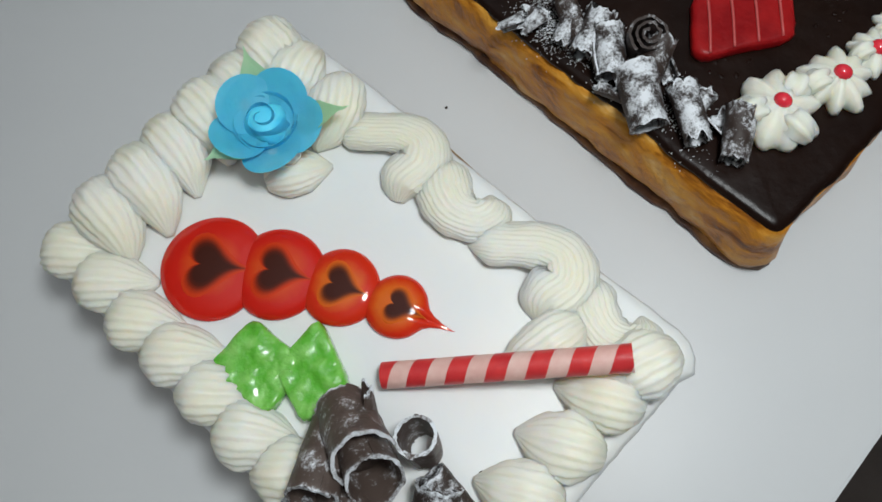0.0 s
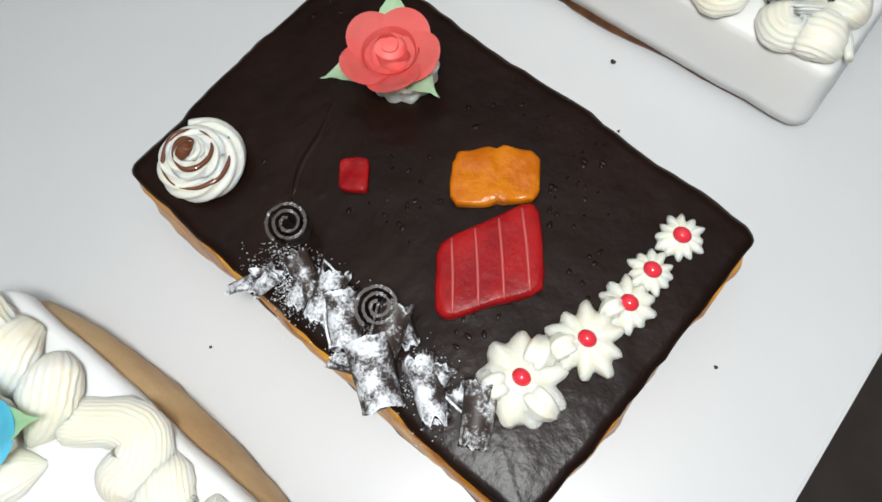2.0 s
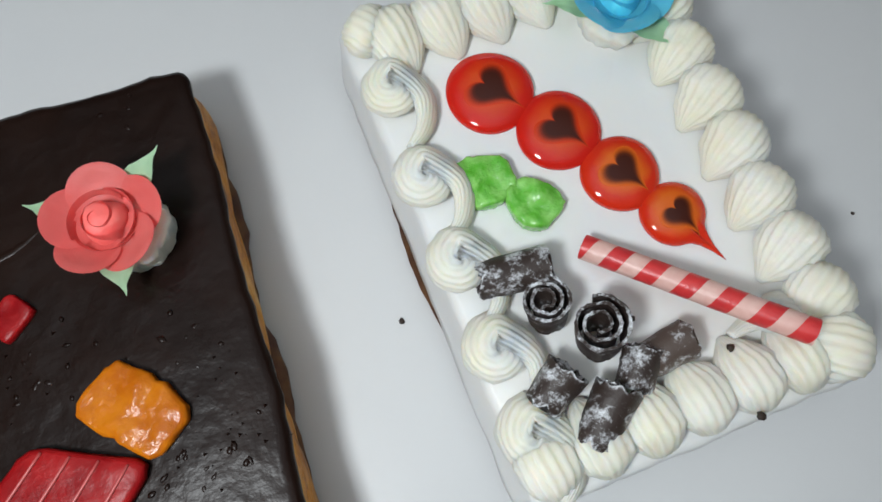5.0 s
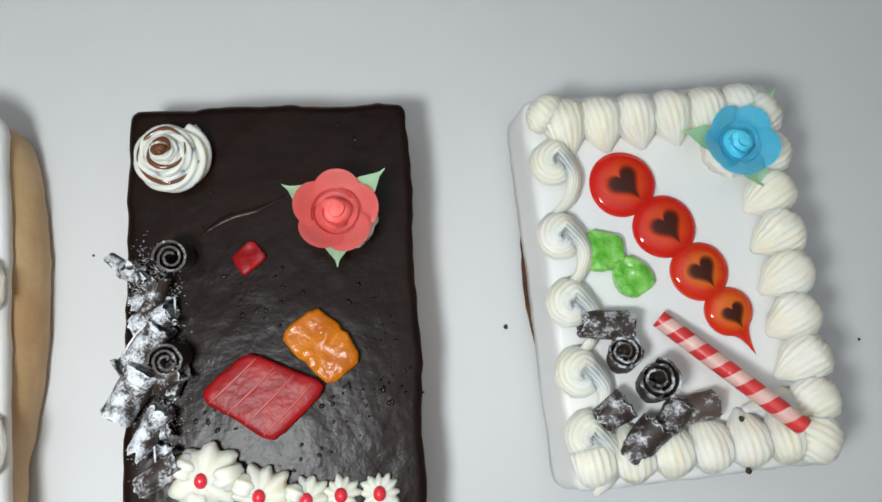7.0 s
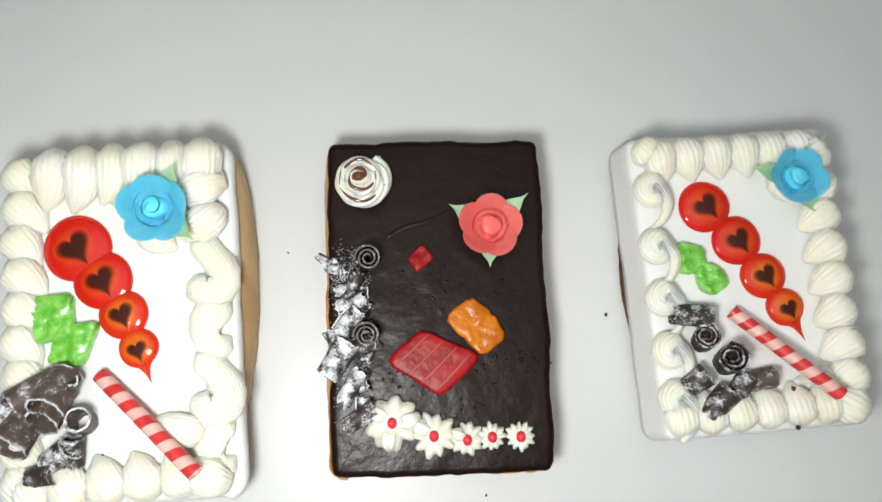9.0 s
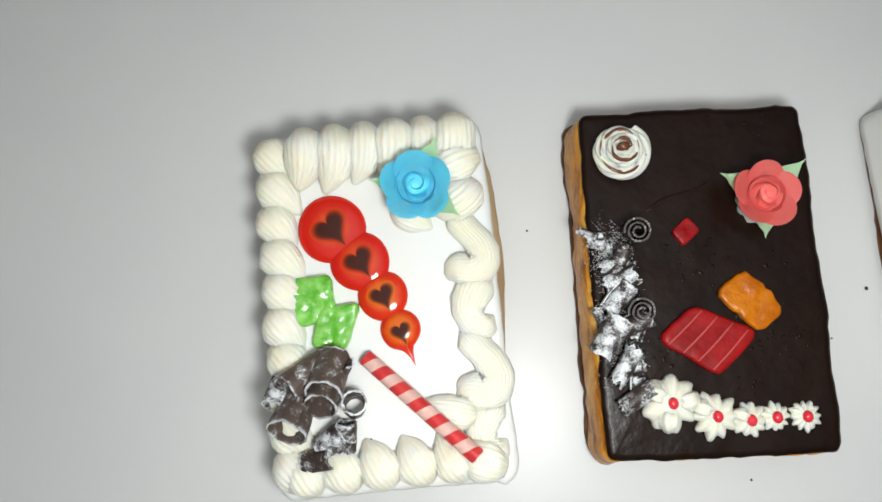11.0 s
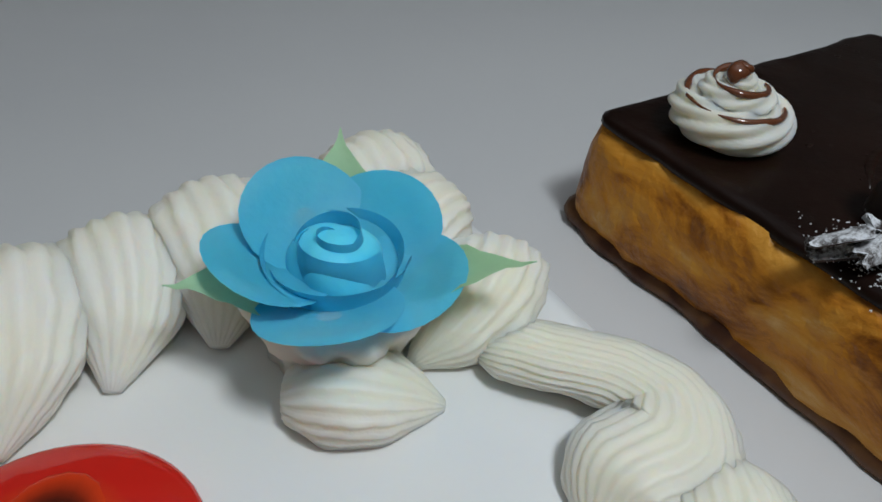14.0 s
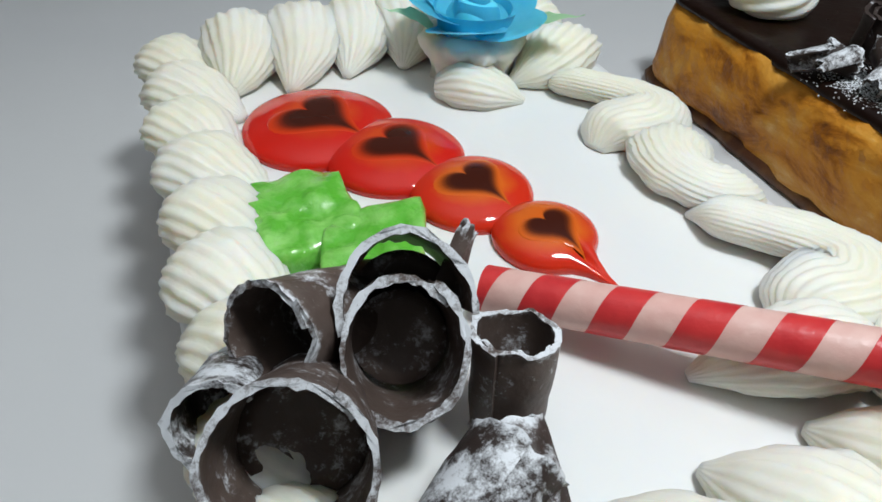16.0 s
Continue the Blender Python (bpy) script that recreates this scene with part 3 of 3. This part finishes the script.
def wafer(start, end, r, label, stripes=6.2):
    """A hollow rolled wafer stick with slanting red and pale stripes."""
    a, b = Vector(start), Vector(end)
    ob = thing("wafer_stick", a.x, a.y, a.z, label, "wafer stick", "wafer sticks")
    way = (b - a).normalized()
    side = Vector((0, 0, 1)).cross(way).normalized()
    up = way.cross(side)
    length, n, m = (b - a).length, 124, 32
    outside = lambda r, s: [[way * (max(0.0, min(1.0, i / n - 0.85 * (j / m) / stripes)) * length * s + (1 - s) * length / 2) + side * (r * math.cos(math.tau * j / m)) + up * (r * math.sin(math.tau * j / m)) for j in range(m)] for i in range(int(n * (1 + 0.85 / stripes)) + 1)]
    bm = bmesh.new()
    rings = outside(r, 1.0)
    inner = outside(r * 0.55, 0.999)
    skin(bm, [inner[30]] + inner[0:1] + rings + inner[-1:] + [inner[-31]])
    part("wafer_roll", bm, PALE_STRIPE, ob, crisp=True)
    raised, half = outside(r * 1.012, 1.0), n / stripes / 2
    for k in range(int(stripes + 0.85) + 1):
        a, b = round(2 * k * half), min(round((2 * k + 1) * half), len(raised) - 1)
        if b - a > 2:
            bm = bmesh.new()
            skin(bm, raised[a : b + 1], cap=False)
            part("stripe", bm, RED_STRIPE, ob, "red slanting stripe")


wafer((-0.2020, 0.0588, TOP + 0.0060), (-0.1302, -0.0145, 0.0705), 0.0058, "red and pale pink striped wafer stick across the cream border")
wafer((0.2710, 0.0660, TOP + 0.0060), (0.3330, -0.0015, 0.0745), 0.0054, "red and pale striped wafer stick resting on piped cream")


def petal(bm, m, rho, cup, n=28):
    """A round cupped petal, thin but solid: a disc of radius rho whose base lies at the origin of m and that grows along +x."""
    rings = []
    for i in range(1, 7):
        q = i / 6
        ring = []
        for j in range(n):
            a = math.tau * j / n
            px, py = rho * q * math.cos(a), rho * q * math.sin(a) * (1.08 if math.cos(a) > 0 else 1 + 0.08 * math.sin(a) ** 2)
            z = cup * rho * q**2.2 * (0.75 + 0.25 * math.cos(2 * a)) - 0.10 * rho * max(0, q - 0.8) * 5 * max(0, math.cos(a))
            ring.append(m @ Vector((px + rho * 0.86, py, z)))
        rings.append(ring)
    rows = skin(bm, rings, cap=False)
    bm.faces.new(rows[0])
    bmesh.ops.solidify(bm, geom=bm.faces[:], thickness=0.0008)


def wrap(bm, a0, span, r0, r1, z0, h, lean=0.25, nu=22, nv=7):
    """An upright petal wrapped round the flower's axis, its top rounded and turned outward."""
    rows = []
    for i in range(nu):
        u = i / (nu - 1)
        a, rad = a0 + span * u, r0 + (r1 - r0) * u
        top = h * (0.78 + 0.22 * math.sin(math.pi * u))
        rows.append([((rad + lean * rad * (v / (nv - 1)) ** 2.5) * math.cos(a), (rad + lean * rad * (v / (nv - 1)) ** 2.5) * math.sin(a), z0 + top * v / (nv - 1)) for v in range(nv)])
    skin(bm, rows, closed=False)
    bmesh.ops.solidify(bm, geom=bm.faces[:], thickness=0.0007)


def leaf(parent, tip, base, width):
    """A pointed leaf with a mid crease, from base to tip."""
    a, b = Vector(base), Vector(tip)
    way = b - a
    side = Vector((0, 0, 1)).cross(way).normalized()
    bm = bmesh.new()
    rows, n = [], 11
    for i in range(n):
        u = i / (n - 1)
        half = width * (0.35 + 0.65 * math.sin(math.pi * min(1, u * 1.1 + 0.1))) * (1 - u**2.2) + 0.0001
        c = a + way * u + Vector((0, 0, 0.002 * math.sin(math.pi * u)))
        rows.append([c + side * (half * v) + Vector((0, 0, 0.14 * half * abs(v) * 2 + 0.0004 * math.sin(u * 40) * abs(v))) for v in (-1, -0.5, 0, 0.5, 1)])
    skin(bm, rows, closed=False)
    bmesh.ops.solidify(bm, geom=bm.faces[:], thickness=0.0007)
    part("leaf", bm, LEAF, parent, "pale green pointed leaf", crisp=True)


def rose(x, y, z, r, mat, tips, turn, label, group, cushion=0.84, tilt=24, lean=(0.0, 0.0), nod=0.0):
    """A sugar rose: five cupped outer petals, wrapped inner petals, a tight bud, and three leaves under it."""
    ob = thing("sugar_flower", x, y, z, label, "sugar flower", group)
    if cushion:
        bm = bmesh.new()
        rope(bm, [(*lean, TOP - z - 0.001), (*lean, 0.5 * (TOP - z)), (*lean, 0.002), (*lean, 0.0065)], [r * cushion, r * cushion * 0.98, r * 0.74, r * 0.2], 11, 0.035, 1.4, steps=16, sides=126)
        part("cream_base", bm, CREAM, ob)
    for k in range(5):
        a = turn + 72 * k
        bm = bmesh.new()
        petal(bm, pose(0, 0, 0.0045 + 0.0006 * (k % 3), 0, 0, a) @ pose(r * 0.12, 0, 0, 5, -tilt - 5 * (k % 2) - nod * math.sin(radians(a)), 0), r * 0.51, 0.22)
        part("petal", bm, mat, ob, crisp=True)
    for k in range(3):
        bm = bmesh.new()
        wrap(bm, radians(turn) + 0.5 + 2.09 * k, 2.75, r * 0.46, r * 0.53, 0.005, r * (0.31 - 0.02 * k), 0.10)
        part("petal", bm, mat, ob, crisp=True)
    for k, (a0, span, r0, r1, h) in enumerate(((1.2, 3.9, 0.26, 0.40, 0.38), (4.2, 4.2, 0.17, 0.34, 0.42), (0.4, 5.2, 0.09, 0.24, 0.43))):
        bm = bmesh.new()
        wrap(bm, radians(turn) + a0, span, r * r0, r * r1, 0.006, r * h, -0.12, 40)
        part("petal", bm, mat, ob, crisp=True)
    bm = bmesh.new()
    rope(bm, [(0, 0, 0.005), (0, 0, 0.010), (0.0003, 0, 0.0140), (0.0005, 0, 0.0155)], [r * 0.40, r * 0.37, r * 0.26, r * 0.05], 3, 0.10, 3.5, steps=16, sides=40)
    part("bud", bm, mat, ob)
    for tx, ty, tz in tips:
        d = Vector((tx - x, ty - y, 0)).normalized() * r * 0.45
        leaf(ob, (tx - x + d.x * 0.08, ty - y + d.y * 0.08, tz - z), (d.x, d.y, 0.0005), r * 0.34)
    return ob


rose(-0.1541, 0.1765, TOP + 0.0135, 0.0264, BLUE_PETAL, [(-0.1357, 0.2074, 0.079), (-0.1254, 0.1499, 0.0755), (-0.1856, 0.1822, 0.0740)], 20, "blue sugar rose with pale green leaves on piped cream", "sugar flowers", cushion=0.62, tilt=21, nod=12)
rose(0.3320, 0.1638, TOP + 0.0085, 0.0238, BLUE_PETAL, [(0.3005, 0.1754, 0.061), (0.3636, 0.1976, 0.062), (0.3486, 0.1320, 0.061)], 50, "blue sugar rose with pale green leaves on piped cream", "sugar flowers", cushion=0.66)
rose(0.0914, 0.1440, TOP + 0.0125, 0.0240, RED_PETAL, [(0.0628, 0.1627, 0.0675), (0.1207, 0.1650, 0.0730), (0.0893, 0.1144, 0.0610)], 10, "coral red sugar rose with three green leaves on chocolate", "sugar flowers", cushion=0.70, tilt=16, lean=(0.004, -0.002))

# the cream swirl with syrup lines
swirl = thing("cream_swirl", -0.0027, 0.1898, TOP, "white cream swirl with brown syrup lines on chocolate glaze", "cream swirl")
pts, radii, line = [], [], []
for k in range(26):
    u = k / 25
    a = 1.0 - u * math.tau * 2.6
    rad = 0.0168 * (1 - u) ** 0.85
    pts.append((rad * math.cos(a), rad * math.sin(a), 0.005 + 0.0155 * u))
    radii.append(0.0076 * (1 - 0.55 * u))
    wob = 0.0014 * noise.noise((k * 0.9, 4.4, 0))
    line.append(((rad + 0.0034 * (1 - u) + wob) * math.cos(a), (rad + 0.0034 * (1 - u) + wob) * math.sin(a), 0.0108 + 0.0142 * u + wob * 0.5))
bm = bmesh.new()
rope(bm, pts, radii, 7, 0.16, 110, steps=300, sides=42)
part("cream", bm, CREAM, swirl)
bm = bmesh.new()
rope(bm, line[2:], [0.0004, 0.0014, 0.0004, 0.0015, 0.0003, 0.0010, 0.0014, 0.0003, 0.0015, 0.0006, 0.0016, 0.0013], 2, 0.1, 3, steps=120, sides=10)
part("syrup_line", bm, SYRUP, swirl, "brown syrup spiral")
bm = bmesh.new()
rope(bm, [(0.003, 0.0010, 0.0200), (0.0010, -0.0005, 0.0230), (-0.003, -0.001, 0.0226), (-0.005, -0.002, 0.0205)], [0.0012, 0.0030, 0.0032, 0.001], 3, 0.1, steps=14, sides=14)
part("syrup_drop", bm, SYRUP, swirl, "glossy red brown syrup drop")


def dollop(x, y, r, h, points, label, extra=0):
    """A star-piped cream dollop with a red pearl on it."""
    ob = thing("cream_dollop", x, y, TOP, label, "cream dollop", "row of cream dollops")
    bm = bmesh.new()
    rings, n = [], points * 8
    for s, z in ((0.94, -0.0005), (1.0, 0.15), (0.97, 0.4), (0.78, 0.66), (0.5, 0.86), (0.22, 0.97), (0.03, 1.0)):
        ring = []
        for j in range(n):
            a = math.tau * j / n
            lobe = (0.5 + 0.5 * math.cos(points * a + 0.8 * z)) ** 0.8
            q = r * s * (0.78 + 0.25 * lobe + 0.24 * noise.noise((math.cos(a) * 2 + x * 80, math.sin(a) * 2, 2.2)) + 0.07 * noise.noise((math.cos(a) * 7 + x * 80, math.sin(a) * 7, z * 3)))
            ring.append((q * math.cos(a), q * math.sin(a), h * z if z > 0 else z))
        rings.append(ring)
    skin(bm, rings)
    cream = part("cream", bm, CREAM, ob)
    for k in range(extra):
        a = (2.5 + 1.9 * k)
        bm = bmesh.new()
        rope(bm, [(0.3 * r * math.cos(a), 0.3 * r * math.sin(a), 0.004), (0.62 * r * math.cos(a), 0.62 * r * math.sin(a), 0.0075), (1.02 * r * math.cos(a + 0.15), 1.02 * r * math.sin(a + 0.15), 0.0035)],
             [r * 0.25, r * 0.38, r * 0.16], 6, 0.16, 0.8, steps=14, sides=24)
        part("cream", bm, CREAM, ob)
    bm = bmesh.new()
    bmesh.ops.create_uvsphere(bm, u_segments=18, v_segments=12, radius=1)
    bmesh.ops.transform(bm, matrix=Matrix.LocRotScale((0, 0, h * 0.97), None, (0.0036, 0.0042, 0.0032)), verts=bm.verts)
    part("sugar_pearl", bm, BERRY, cream, "glossy red sugar pearl")


dollop(0.0075, 0.0065, 0.0195, 0.0135, 9, "large white cream dollop with red pearl on chocolate", 3)
dollop(0.0370, -0.0055, 0.0165, 0.0120, 10, "white cream dollop with red pearl on chocolate", 1)
dollop(0.0612, -0.0108, 0.0125, 0.0080, 10, "white cream dollop with red pearl on chocolate", 1)
dollop(0.0798, -0.0106, 0.0100, 0.0065, 11, "small white cream star with red pearl on chocolate")
dollop(0.1008, -0.0122, 0.0108, 0.0060, 12, "small white cream star with red pearl on chocolate")


def curl(start, end, r, mat, label, group, turns=1.6, flare=0.15, name="chocolate_curl", open_side=0.0, inner=0.7, ragged=0.07, plug=False, oval=1.0, frost=1.0):
    """A thin chocolate sheet rolled into a hollow tube between two points, with ragged ends."""
    a, b = Vector(start), Vector(end)
    ob = thing(name, a.x, a.y, a.z, label, "chocolate curl", group)
    way = (b - a).normalized()
    side = Vector((0, 0, 1)).cross(way)
    side = side.normalized() if side.length > 1e-4 else Vector((1, 0, 0))
    up = way.cross(side)
    length, m = (b - a).length, int(54 * turns)
    levels = (0.0, 0.025, 0.07, 0.14, 0.26, 0.38, 0.5, 0.62, 0.74, 0.86, 0.93, 0.975, 1.0)
    bm = bmesh.new()
    layer = bm.verts.layers.float.new("rim")
    rings = []
    for u in levels:
        outer, within = [], []
        for j in range(m + 1):
            v = j / m
            ang = open_side + math.tau * turns * v
            end = 5 * (u > 0.5)
            rag = ragged * length * (noise.noise((ang * 2 + a.x * 300, a.y * 300, end)) + 0.35 * noise.noise((ang * 7 + a.x * 300, a.y * 300, end)))
            rr = r * (inner + (1 - inner) * v) * (1 + flare * (u - 0.5)) * (1 + 0.07 * noise.noise((u * 3, v * 4, a.x * 200)) + 0.025 * noise.noise((u * 9, v * 14, a.y * 200)))
            out = side * math.cos(ang) + up * (math.sin(ang) * oval)
            spot = way * (length * u + rag * (2 * u - 1))
            lip = 0.0010 + 0.0009 * max(0.0, 1 - 18 * min(u, 1 - u)) * (0.4 + 1.4 * noise.noise((ang * 11, a.x * 200, u)))
            outer.append(spot + out * (rr + lip * 0.5))
            within.append(spot + out * (rr - lip * 0.5))
        rings.append(outer + within[::-1])
    for row, u in zip(skin(bm, rings), levels):
        for v in row:
            v[layer] = frost * max(0.0, 1 - 16 * min(u, 1 - u))
    part("rolled_sheet", bm, mat, ob, crisp=True)
    # disc added inside the hollow tube: hides the bright icing, so the inside reads brown
    if plug:
        bm = bmesh.new()
        skin(bm, [[way * (length * h) + side * (r * q * math.cos(math.tau * j / 24)) + up * (r * q * math.sin(math.tau * j / 24)) for j in range(24)] for q, h in ((0.80, 0.30), (0.92, 0.46), (0.6, 0.38), (0.05, 0.35))])
        part("added_plug", bm, mat, ob)
    return ob


GA, GB, GC = "chocolate curls on caramel sided cake", "chocolate curls on chocolate cake", "chocolate curls on white sided cake"
LA = "hollow rolled dark chocolate curl with sugar dust on white cake"
for base, mouth, r, m, turns, inner, oval in (
        ((-0.2300, 0.0600, 0.058), (-0.2545, 0.0430, 0.073), 0.0098, CHOC, 1.08, 0.94, 1.0), ((-0.2270, 0.0520, 0.056), (-0.2325, 0.0290, 0.075), 0.0104, CHOC, 1.06, 0.94, 1.22),
        ((-0.2490, 0.0380, 0.054), (-0.2565, 0.0140, 0.074), 0.0128, CHOC, 1.06, 0.94, 1.0), ((-0.2130, 0.0245, 0.050), (-0.2100, 0.0290, 0.071), 0.0078, CHOC, 1.1, 0.9, 1.0),
        ((-0.2380, -0.0010, 0.056), (-0.2180, 0.0100, 0.062), 0.0092, WHITE_DUSTED, 1.2, 0.8, 1.0), ((-0.2500, -0.0090, 0.056), (-0.2300, -0.0060, 0.061), 0.0085, DUSTED, 1.3, 0.8, 1.0),
        ((-0.2200, -0.0040, 0.055), (-0.2180, 0.0160, 0.060), 0.0072, DUSTED, 1.3, 0.8, 1.0), ((-0.2610, 0.0500, 0.056), (-0.2665, 0.0320, 0.066), 0.0080, WHITE_DUSTED, 0.6, 0.9, 1.0)):
    curl(base, mouth, r, m, LA, GA, turns, 0.16, "chocolate_curl", 0.6, inner=inner, ragged=0.06, plug=turns < 1.09, oval=oval, frost=0.75)
curl((-0.2235, 0.0600, 0.057), (-0.2292, 0.0365, 0.0765), 0.0120, CHOC, "scalloped half roll of dark chocolate behind the curls", GA, 0.55, 0.10, open_side=-0.1, inner=0.97, ragged=0.08, oval=1.22, plug=True)
curl((-0.2240, 0.0480, 0.058), (-0.2110, 0.0560, 0.077), 0.0060, CHOC, "curved sliver of dark chocolate leaning on curls", GA, 0.5, -0.6, open_side=2.0, ragged=0.12)

LB = "dark chocolate curl thickly dusted with sugar on chocolate cake"
for x, y, length, r, turns, inner, ragged, steep, a, m in (
        (-0.030, 0.006, 0.026, 0.0072, 1.5, 0.6, 0.08, 0.002, 0.5, DUSTED), (-0.0405, 0.0445, 0.030, 0.0092, 1.12, 0.92, 0.03, 0.003, 0.92, WHITE_DUSTED), (-0.031, 0.024, 0.028, 0.0070, 1.4, 0.7, 0.10, 0.003, 0.95, WHITE_DUSTED),
        (-0.028, 0.058, 0.026, 0.0072, 1.3, 0.7, 0.10, 0.006, 0.35, DUSTED), (-0.030, 0.074, 0.024, 0.0080, 1.2, 0.8, 0.08, 0.004, 0.8, WHITE_DUSTED), (-0.029, 0.093, 0.022, 0.0070, 1.4, 0.7, 0.12, 0.003, 0.25, WHITE_DUSTED),
        (-0.022, 0.099, 0.022, 0.0058, 1.2, 0.7, 0.12, 0.006, 1.1, DUSTED)):
    x += 0.003
    curl((x, y, TOP + r * 0.8), (x + length * math.cos(a), y + length * math.sin(a), TOP + r * 0.85 + steep), r, m, LB, GB, turns, 0.15, "chocolate_curl", 1.0 + y * 60, inner=inner, ragged=ragged * 1.5, frost=0.6)
for x, y, a, r in ((-0.019, 0.120, 2.2, 0.0046), (-0.027, 0.106, 0.2, 0.0048), (-0.008, 0.094, 1.6, 0.0045), (-0.019, 0.066, 2.6, 0.0048), (-0.009, 0.052, 1.2, 0.0045), (-0.020, 0.034, 0.1, 0.0045), (-0.022, 0.082, 0.5, 0.0045), (-0.030, 0.064, 1.9, 0.0042), (-0.015, 0.012, 1.4, 0.0045), (-0.0400, 0.1330, -0.7, 0.0046), (-0.0330, 0.1250, -0.3, 0.0044)):
    curl((x, y, TOP + 0.004), (x + 0.013 * math.cos(a), y + 0.013 * math.sin(a), TOP + 0.008), r, WHITE_DUSTED, "thin shard of sugar dusted dark chocolate on glaze", GB, 0.55, 0.3, "chocolate_curl", a * 2, inner=0.9, ragged=0.2)
for x, y, r in ((-0.001, 0.1275, 0.0092), (-0.006, 0.071, 0.0092)):
    curl((x + 0.001, y + 0.003, 0.049), (x, y, 0.067), r, DUSTED, LB, GB, 2.4, 0.1, "chocolate_curl", 1.0, inner=0.25, ragged=0.10, frost=-0.3)

LC = "rolled chocolate curl dusted with white sugar on white cake"
for s, e, r, m in (((0.2235, 0.0680, 0.057), (0.2520, 0.0640, 0.058), 0.0076, DUSTED), ((0.2450, 0.0450, 0.052), (0.2440, 0.0495, 0.066), 0.0082, DUSTED),
                   ((0.2605, 0.0280, 0.052), (0.2590, 0.0325, 0.071), 0.0096, DUSTED), ((0.2280, 0.0130, 0.056), (0.2420, 0.0220, 0.061), 0.0078, DUSTED),
                   ((0.2400, -0.0080, 0.056), (0.2580, 0.0080, 0.060), 0.0082, DUSTED), ((0.2640, 0.0050, 0.056), (0.2740, 0.0180, 0.058), 0.0072, DUSTED),
                   ((0.2720, 0.0130, 0.055), (0.2935, 0.0150, 0.057), 0.0072, CHOC)):
    tall = abs(e[2] - s[2]) > 0.012
    curl(s, e, r * 1.2, m, LC, GC, 2.6 if tall else 1.7, 0.15, "chocolate_curl", 0.4, inner=0.25 if tall else 0.55, ragged=0.14, frost=0.15 if tall else 0.7)


# ---- sugar dust and crumbs ----
def grains(name, spots, spread, size, mat, label, category, seed):
    rnd = random.Random(seed)
    bm = bmesh.new()
    for x, y, z, n in spots:
        for _ in range(n):
            c = Vector((x + rnd.gauss(0, spread[0]), y + rnd.gauss(0, spread[1]), z))
            s = size * rnd.uniform(0.4, 1.2)
            v = [bm.verts.new(c + Vector(p) * s) for p in ((1, 0, 0), (-0.5, 0.8, 0), (-0.6, -0.7, 0), (0.1, 0, 0.8))]
            for t in ((0, 1, 3), (1, 2, 3), (2, 0, 3), (0, 2, 1)):
                bm.faces.new([v[i] for i in t])
    tagged(part(name, bm, mat, smooth=False), label, category, kind="stuff")


grains("sugar_dust", [(-0.018, 0.120, TOP, 900), (-0.018, 0.102, TOP, 1100), (-0.016, 0.075, TOP, 600), (-0.018, 0.04, TOP, 500), (-0.022, 0.02, TOP, 300)],
       (0.0065, 0.009), 0.00048, SUGAR, "white sugar dust scattered on chocolate glaze", "sugar dust", 4)


def crumb(x, y, z, s, label, seed):
    bm = bmesh.new()
    bmesh.ops.create_icosphere(bm, subdivisions=2, radius=s)
    for v in bm.verts:
        v.co *= 1 + 0.5 * noise.noise(v.co * 900 + Vector((seed, 0, 0)))
        v.co.z *= 0.6
    ob = part("crumb", bm, CRUMB)
    ob.matrix_world = pose(x, y, z + s * 0.4)
    tagged(ob, label, "crumb", "crumbs")


for k, (x, y, s) in enumerate(((0.1893, 0.0732, 0.0015), (-0.0706, 0.1469, 0.0009), (0.0754, -0.0616, 0.0010), (0.4241, 0.0400, 0.0009))):
    crumb(x, y, 0, s, "tiny dark crumb lying on the white table", k)
for k, (x, y, s) in enumerate(((0.2755, 0.0335, 0.0020), (0.2790, 0.0305, 0.0013), (0.2924, -0.0053, 0.0014), (0.3075, 0.0048, 0.0017), (0.2875, -0.0075, 0.0016), (0.3060, -0.0235, 0.0019), (0.2985, 0.0185, 0.0012), (-0.2040, 0.0012, 0.0012))):
    crumb(x, y, TOP + (0.010 if y < 0.01 and x > 0 else 0.0), s, "dark chocolate crumb on white cream", k + 9)
grains("chocolate_specks", [(0.105, 0.075, TOP - 0.0004, 16), (0.112, 0.045, TOP - 0.0004, 18), (0.095, 0.035, TOP - 0.0004, 12), (0.03, 0.10, TOP - 0.0004, 8), (0.03, 0.165, TOP - 0.0004, 6), (0.11, 0.19, TOP - 0.0004, 5)],
       (0.010, 0.010), 0.0015, GLAZE, "small dark bumps in the chocolate glaze", "chocolate specks", 8)
